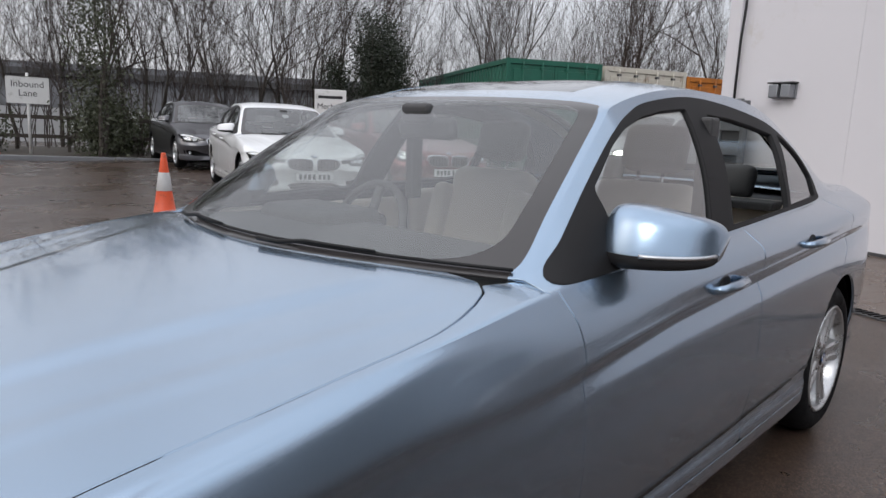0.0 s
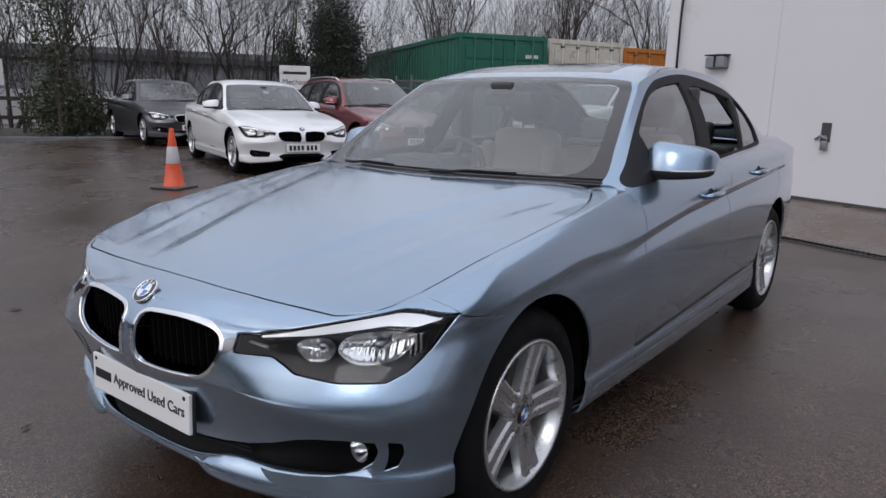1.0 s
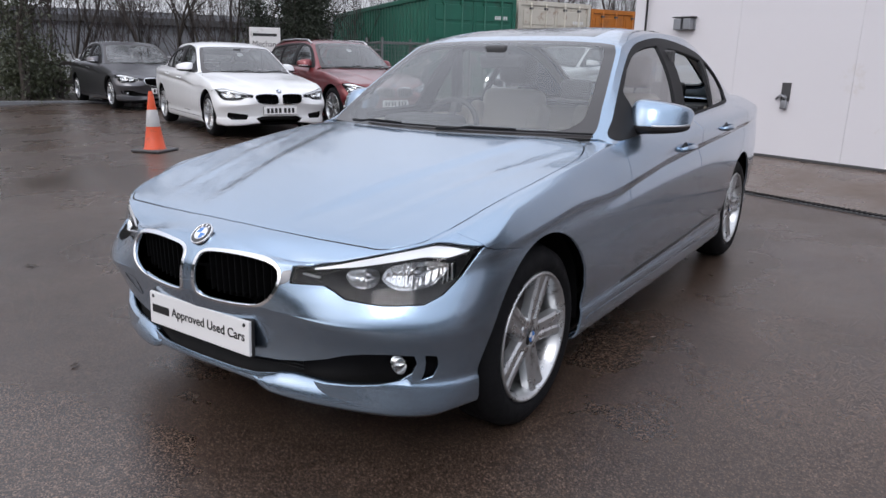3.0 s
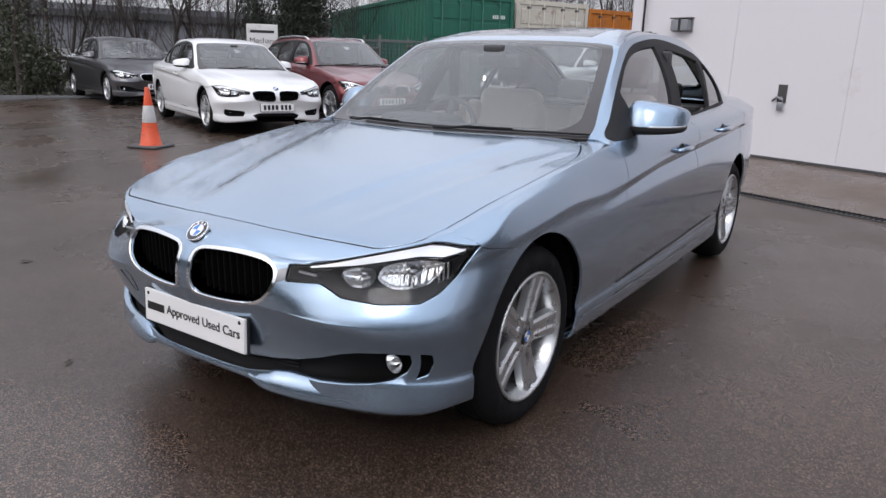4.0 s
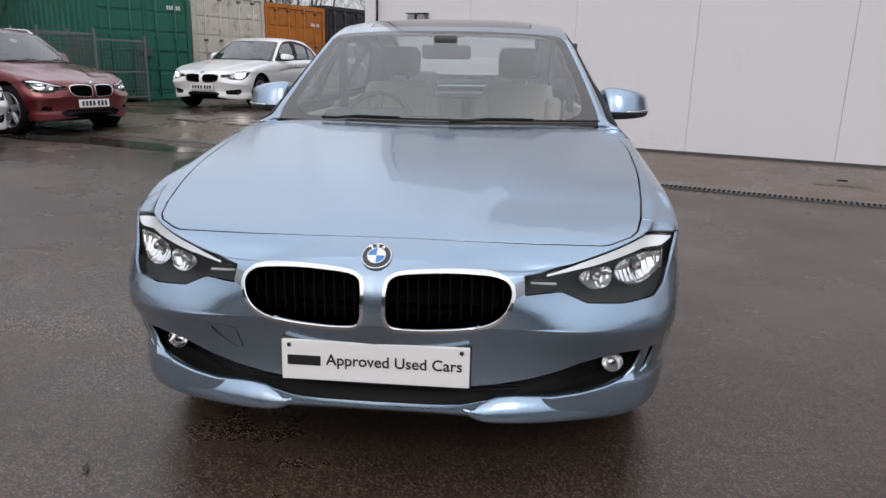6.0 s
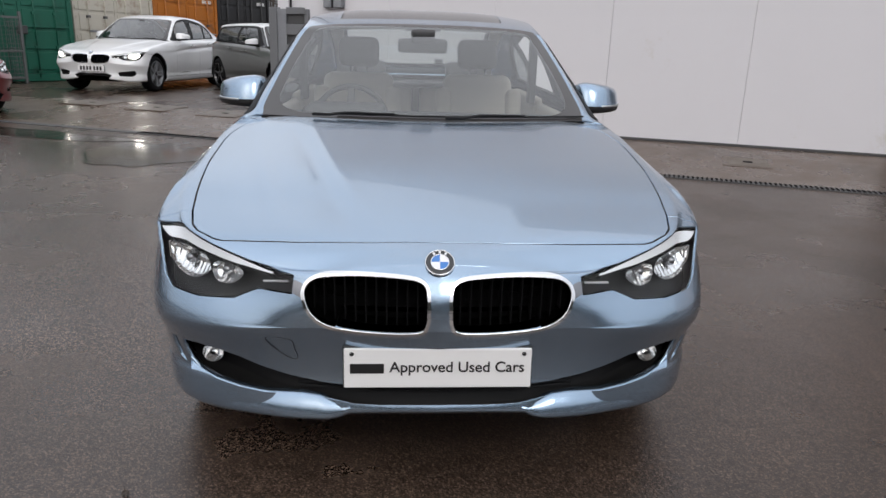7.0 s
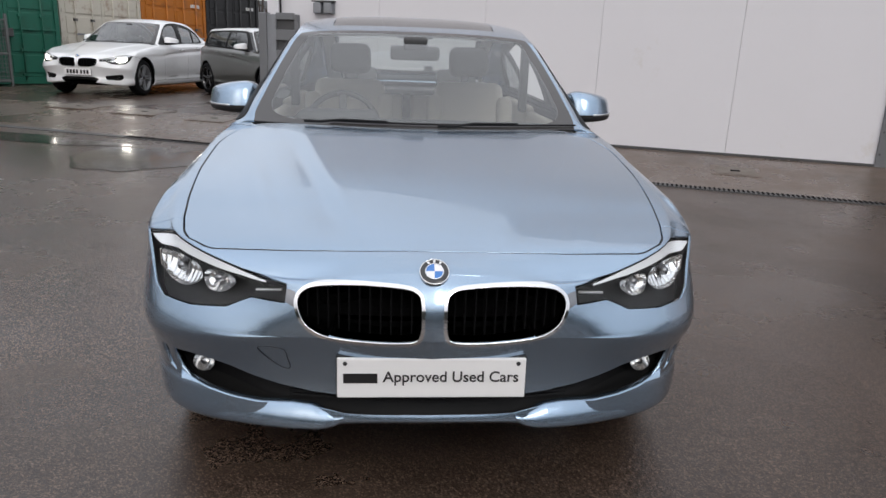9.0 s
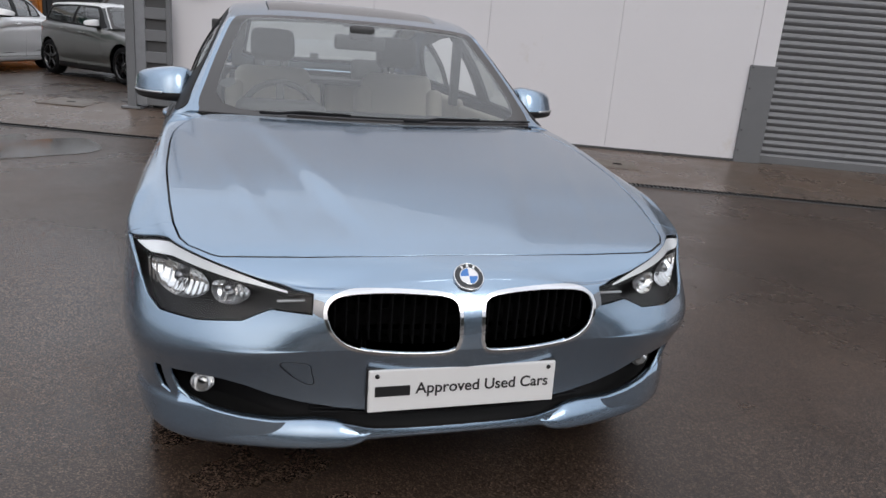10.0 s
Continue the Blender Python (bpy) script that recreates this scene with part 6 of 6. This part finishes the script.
M_LEAF = mat("sodden_leaf", (0.030, 0.018, 0.010), 0.5, var=0.4, scale=40)


def fallen_leaf(x, y, r, turn):
    vs = [(r * math.cos(t) * (1 + 0.25 * math.cos(3 * t)), r * 0.6 * math.sin(t), 0.004 + 0.006 * math.sin(2 * t) ** 2) for t in [2 * math.pi * i / 16 for i in range(16)]]
    root = thing("fallen_leaf", "sodden brown leaf lying on the wet tarmac", "leaf", "fallen leaves", pose(x, y, ground_at(x, y) + 0.003, 0, 0, turn))
    part("blade", to_mesh([(0, 0, 0.006)] + vs, [(0, i, i % 16 + 1) for i in range(1, 17)], M_LEAF), M_LEAF, root)
    part("stalk", to_mesh(*tube([(r * 0.9, 0, 0.004), (r * 1.7, r * 0.2, 0.008)], 0.0015, 5), M_LEAF), M_LEAF, root)


fallen_leaf(-2.51, 0.64, 0.030, 30)
fallen_leaf(-0.89, 0.045, 0.018, 110)

# ---- trees, hedge and distance ----
M_BARK = mat("wet_bark", (0.055, 0.045, 0.038), 0.85, var=0.4, scale=8, bump=0.6, bscale=35)
M_TWIG = mat("bare_twigs", (0.060, 0.048, 0.044), 0.85, var=0.35, scale=4)
M_IVY = mat("ivy_leaves", (0.050, 0.058, 0.030), 0.45, var=0.5, scale=5)
M_HEDGE = mat("hedge_leaves", (0.062, 0.072, 0.034), 0.5, var=0.5, scale=3)
M_EVER = mat("evergreen_leaves", (0.016, 0.023, 0.012), 0.5, var=0.5, scale=3)
M_EARTH = mat("wet_earth_verge", (0.05, 0.042, 0.032), 0.8, var=0.4, scale=3, bump=0.8, bscale=20)
M_FAR = mat("far_dark_cladding", (0.17, 0.175, 0.19), 0.8, var=0.45, scale=0.9, stain=(0.07, 0.07, 0.065), stain_scale=0.5, stain_amount=0.5)
# for the two added walls out of view; dark to tone down reflections
M_FARDARK = mat("unseen_wall_dark", (0.05, 0.052, 0.045), 0.9, var=0.5, scale=0.7, stain=(0.02, 0.022, 0.016), stain_scale=0.4, stain_amount=0.5)
M_PALE = mat("pale_far_panels", (0.45, 0.46, 0.47), 0.7, var=0.2, scale=0.5)


def leaves(centres, count, spread, size, material, rng, flat=0.75):
    """Many small leaf blades scattered round the given places."""
    c = np.asarray(centres, float)
    i = rng.integers(0, len(c), count)
    p = c[i] + rng.normal(0, 1, (count, 3)) * np.asarray(spread)
    a = rng.normal(0, 1, (count, 3))
    a /= np.linalg.norm(a, axis=1, keepdims=True)
    b = np.cross(a, rng.normal(0, 1, (count, 3)))
    b /= np.linalg.norm(b, axis=1, keepdims=True) + 1e-9
    s = size * rng.uniform(0.6, 1.4, (count, 1))
    p[:, 2] = np.maximum(p[:, 2], 0.03)
    V = np.stack([p - a * s, p + b * s * 0.5, p + a * s, p - b * s * 0.5], 1).reshape(-1, 3)
    F = np.arange(count * 4).reshape(-1, 4)
    return to_mesh(V, F, material, False)


def limbs(rng, start, way, length, radius, depth, out, tips, spread=0.6, droop=0.0, kids=3, twig=0.006):
    """Grows one limb and its branches as tapered bars."""
    n = 5 if depth > 1 else 3
    pts, d = [Vector(start)], Vector(way).normalized()
    for i in range(n):
        d = (d + Vector(rng.normal(0, 0.13, 3)) + Vector((0, 0, 0.05 - droop))).normalized()
        pts.append(pts[-1] + d * length / n)
    rs = [max(twig * 0.6, radius * (1 - 0.62 * i / n)) for i in range(n + 1)]
    out[min(depth, 2)].append(tube(pts, rs, 6 if depth > 2 else 4 if depth > 1 else 3, False))
    if depth == 0:
        tips.append(pts[-1])
        return
    m = kids + int(rng.integers(0, 2))
    for j in range(m):
        t = rng.uniform(0.3, 1.0) if j else 1.0
        k = min(n - 1, int(t * n))
        p = pts[k].lerp(pts[k + 1], t * n - k) if t < 1 else pts[-1]
        side = Vector(rng.normal(0, 1, 3))
        w = (d + side.normalized() * spread * rng.uniform(0.6, 1.4) + Vector((0, 0, 0.18))).normalized()
        limbs(rng, p, w, length * rng.uniform(0.55, 0.8), max(twig, rs[k] * rng.uniform(0.5, 0.7)), depth - 1, out, tips, spread, droop, kids, twig)


def bare_tree(x, y, h, seed, stems=1, ivy=0, depth=4, spread=0.55, label="bare leafless tree with fine twigs", lean=(0, 0)):
    rng = np.random.default_rng(seed)
    out, tips = {0: [], 1: [], 2: []}, []
    z = ground_at(x, y) - 0.05
    for s in range(stems):
        a = rng.uniform(0, 6.28)
        o = (0.25 * math.cos(a) * (stems > 1), 0.25 * math.sin(a) * (stems > 1), 0)
        limbs(rng, o, (0.22 * math.cos(a) * (stems > 1) + lean[0], 0.22 * math.sin(a) * (stems > 1) + lean[1], 1), h * 0.40, h * 0.007 + 0.012, depth, out, tips, spread)
    root = thing("tree", label, "tree", "trees", pose(x, y, z))
    part("trunk", to_mesh(*joined(*out[2]), M_BARK), M_BARK, root)
    part("branch_work", to_mesh(*joined(*(out[1] + out[0])), M_TWIG), M_TWIG, root)
    if ivy:
        cs = [(rng.normal(0, 0.22), rng.normal(0, 0.22), zz) for zz in np.linspace(0.1, h * 0.5, 26)]
        part("ivy", leaves(cs, ivy, (0.30, 0.30, 0.25), 0.045, M_IVY, rng), M_IVY, root, "dark ivy climbing the trunk")
    return root


bare_tree(-17.1, 7.3, 8.5, 3, 2, 4200, label="bare tree with an ivy-covered trunk")
for i, (x, y, h, st) in enumerate(((-19.5, 9.5, 7.5, 2), (-18.0, 12.0, 8.0, 2), (-16.8, 14.2, 8.5, 2), (-20.5, 6.5, 7.5, 1), (-22.0, 8.0, 8.5, 2), (-18.6, 17.8, 9.0, 2), (-14.2, 20.5, 9.5, 2), (-20.0, 15.0, 9.5, 2), (-11.8, 23.5, 10.0, 2), (-9.0, 26.0, 10.5, 2), (-17.0, 22.5, 11.0, 2), (-6.0, 28.0, 10.0, 2), (-13.5, 27.0, 11.0, 2), (-3.0, 30.0, 10.0, 2), (-22.5, 11.5, 9.0, 2), (-8.5, 31.0, 11.5, 2))):
    bare_tree(x, y, h, 20 + i, st, 0, spread=0.5 + 0.02 * (i % 5), depth=5 if i < 9 else 4)


# a thicket of thin saplings behind the verge
rng = np.random.default_rng(77)
woods = []
for i in range(270):
    f = rng.uniform(0, 1)
    x = -23 + 15 * f + rng.normal(0, 1.6)
    y = 5 + 23 * f + rng.normal(0, 1.6)
    if x > -16.8 + 0.5 * (y - 8) - 0.4 or x > -8:
        x -= 3.0
    out, tips = {0: [], 1: [], 2: []}, []
    hgt = rng.uniform(3.0, 6.5)
    limbs(rng, (x, y, 0), (rng.normal(0, 0.12), rng.normal(0, 0.12), 1), hgt * 0.6, 0.022, 2, out, tips, 0.55, 0, 5, 0.005)
    woods += out[0] + out[1] + out[2]
thicket = tagged(new("thicket", to_mesh(*joined(*woods), M_TWIG)), "dense thicket of bare brown saplings and twigs", "thicket", kind="stuff")


def bush(x, y, w, h, seed, count, material, label, name="bush", blade=0.05):
    rng = np.random.default_rng(seed)
    z = ground_at(x, y)
    root = thing(name, label, "bush", "bushes", pose(x, y, z))
    cs, stems = [], []
    for i in range(int(18 * w)):
        a, r = rng.uniform(0, 6.28), math.sqrt(rng.uniform(0, 1)) * w
        top = h * (1 - 0.45 * (r / w) ** 2) * rng.uniform(0.6, 1.05)
        p = (r * math.cos(a), r * math.sin(a), top)
        stems.append(tube([(p[0] * 0.3, p[1] * 0.3, 0), (p[0] * 0.7, p[1] * 0.7, top * 0.55), p], [0.03, 0.018, 0.006], 4, False))
        for f in (0.35, 0.6, 0.85, 1.0):
            cs.append((p[0] * (0.4 + 0.6 * f), p[1] * (0.4 + 0.6 * f), top * f))
    part("stem_cluster", to_mesh(*joined(*stems), M_BARK), M_BARK, root)
    part("foliage", leaves(cs, count, (0.22, 0.22, 0.20), blade, material, rng), material, root)
    return root


bush(-13.6, 13.3, 1.25, 4.4, 60, 46000, M_EVER, "tall dark evergreen bush", "evergreen_bush", 0.032)
bush(-19.0, 8.6, 1.0, 1.5, 62, 4000, M_HEDGE, "low green bush in the hedge")
bush(-16.6, 12.8, 1.0, 1.3, 63, 3500, M_HEDGE, "low green bush in the hedge")
bush(-17.9, 8.0, 0.8, 2.0, 64, 2400, M_IVY, "dark bush choked with ivy")
bush(-19.6, 5.0, 1.0, 1.8, 65, 2400, M_IVY, "dark bush choked with ivy")
bush(-15.6, 13.6, 1.0, 1.7, 66, 3500, M_HEDGE, "low green bush in the hedge")

verge = tagged(new("verge"), "raised strip of wet earth with a kerb along the hedge", "verge", kind="structure")
for a, b in (((-18.4, 3.0), (-16.2, 8.0)), ((-16.2, 8.0), (-13.6, 13.0)), ((-13.6, 13.0), (-11.6, 16.0))):
    d = Vector((b[0] - a[0], b[1] - a[1], 0))
    L = d.length
    ang = math.degrees(math.atan2(d.y, d.x))
    part("kerb", box(0, L, -0.06, 0.06, -0.1, 0.11, 0.015), M_SHUTTER, verge, at=pose(a[0], a[1], 0, 0, 0, ang))
    part("earth_bank", box(0, L, 0.06, 5.0, -0.1, 0.09, 0.04), M_EARTH, verge, at=pose(a[0], a[1], 0, 0, 0, ang))

fence = thing("rail_fence", "dark weathered post and rail fence behind the hedge", "fence", "", pose(-20.3, 4.0, 0, 0, 0, 66))
for i in range(9):
    part("fence_post", box(i * 1.8 - 0.04, i * 1.8 + 0.04, -0.04, 0.04, 0, 1.15, 0.008), M_BARK, fence)
for z in (0.5, 1.0):
    part("fence_rail", box(-0.1, 14.6, -0.07, -0.04, z - 0.05, z + 0.05, 0.006), M_BARK, fence)

far = tagged(new("backdrop"), "long low dark embankment and sheds beyond the trees", "backdrop", kind="structure")
part("far_wall", box(-70, 50, 0, 3, -0.5, 4.0), M_FAR, far, at=pose(-45, 20, 0, 0, 0, 62))
part("far_band", box(-70, 50, -0.4, -0.01, 3.2, 3.6), M_DARKGREY, far, at=pose(-45, 20, 0, 0, 0, 62))
part("far_pale_wall", box(-30, 30, 0, 0.4, -0.5, 1.25), M_PALE, far, at=pose(-27, 10, 0, 0, 0, 66))
part("far_wall_east", box(-60, 40, 0, 3, -0.5, 4.2), M_FAR, far, at=pose(-18, 46, 0, 0, 0, 10))
# added out of view: dark walls that darken what bumper and flank reflect
part("unseen_wall_south", box(-70, 70, 0, 3, -0.5, 6.0), M_FARDARK, far, at=pose(10, -24, 0, 0, 0, 180))
part("unseen_wall_west", box(-50, 50, 0, 3, -0.5, 4.0), M_FARDARK, far, at=pose(45, -10, 0, 0, 0, 270))
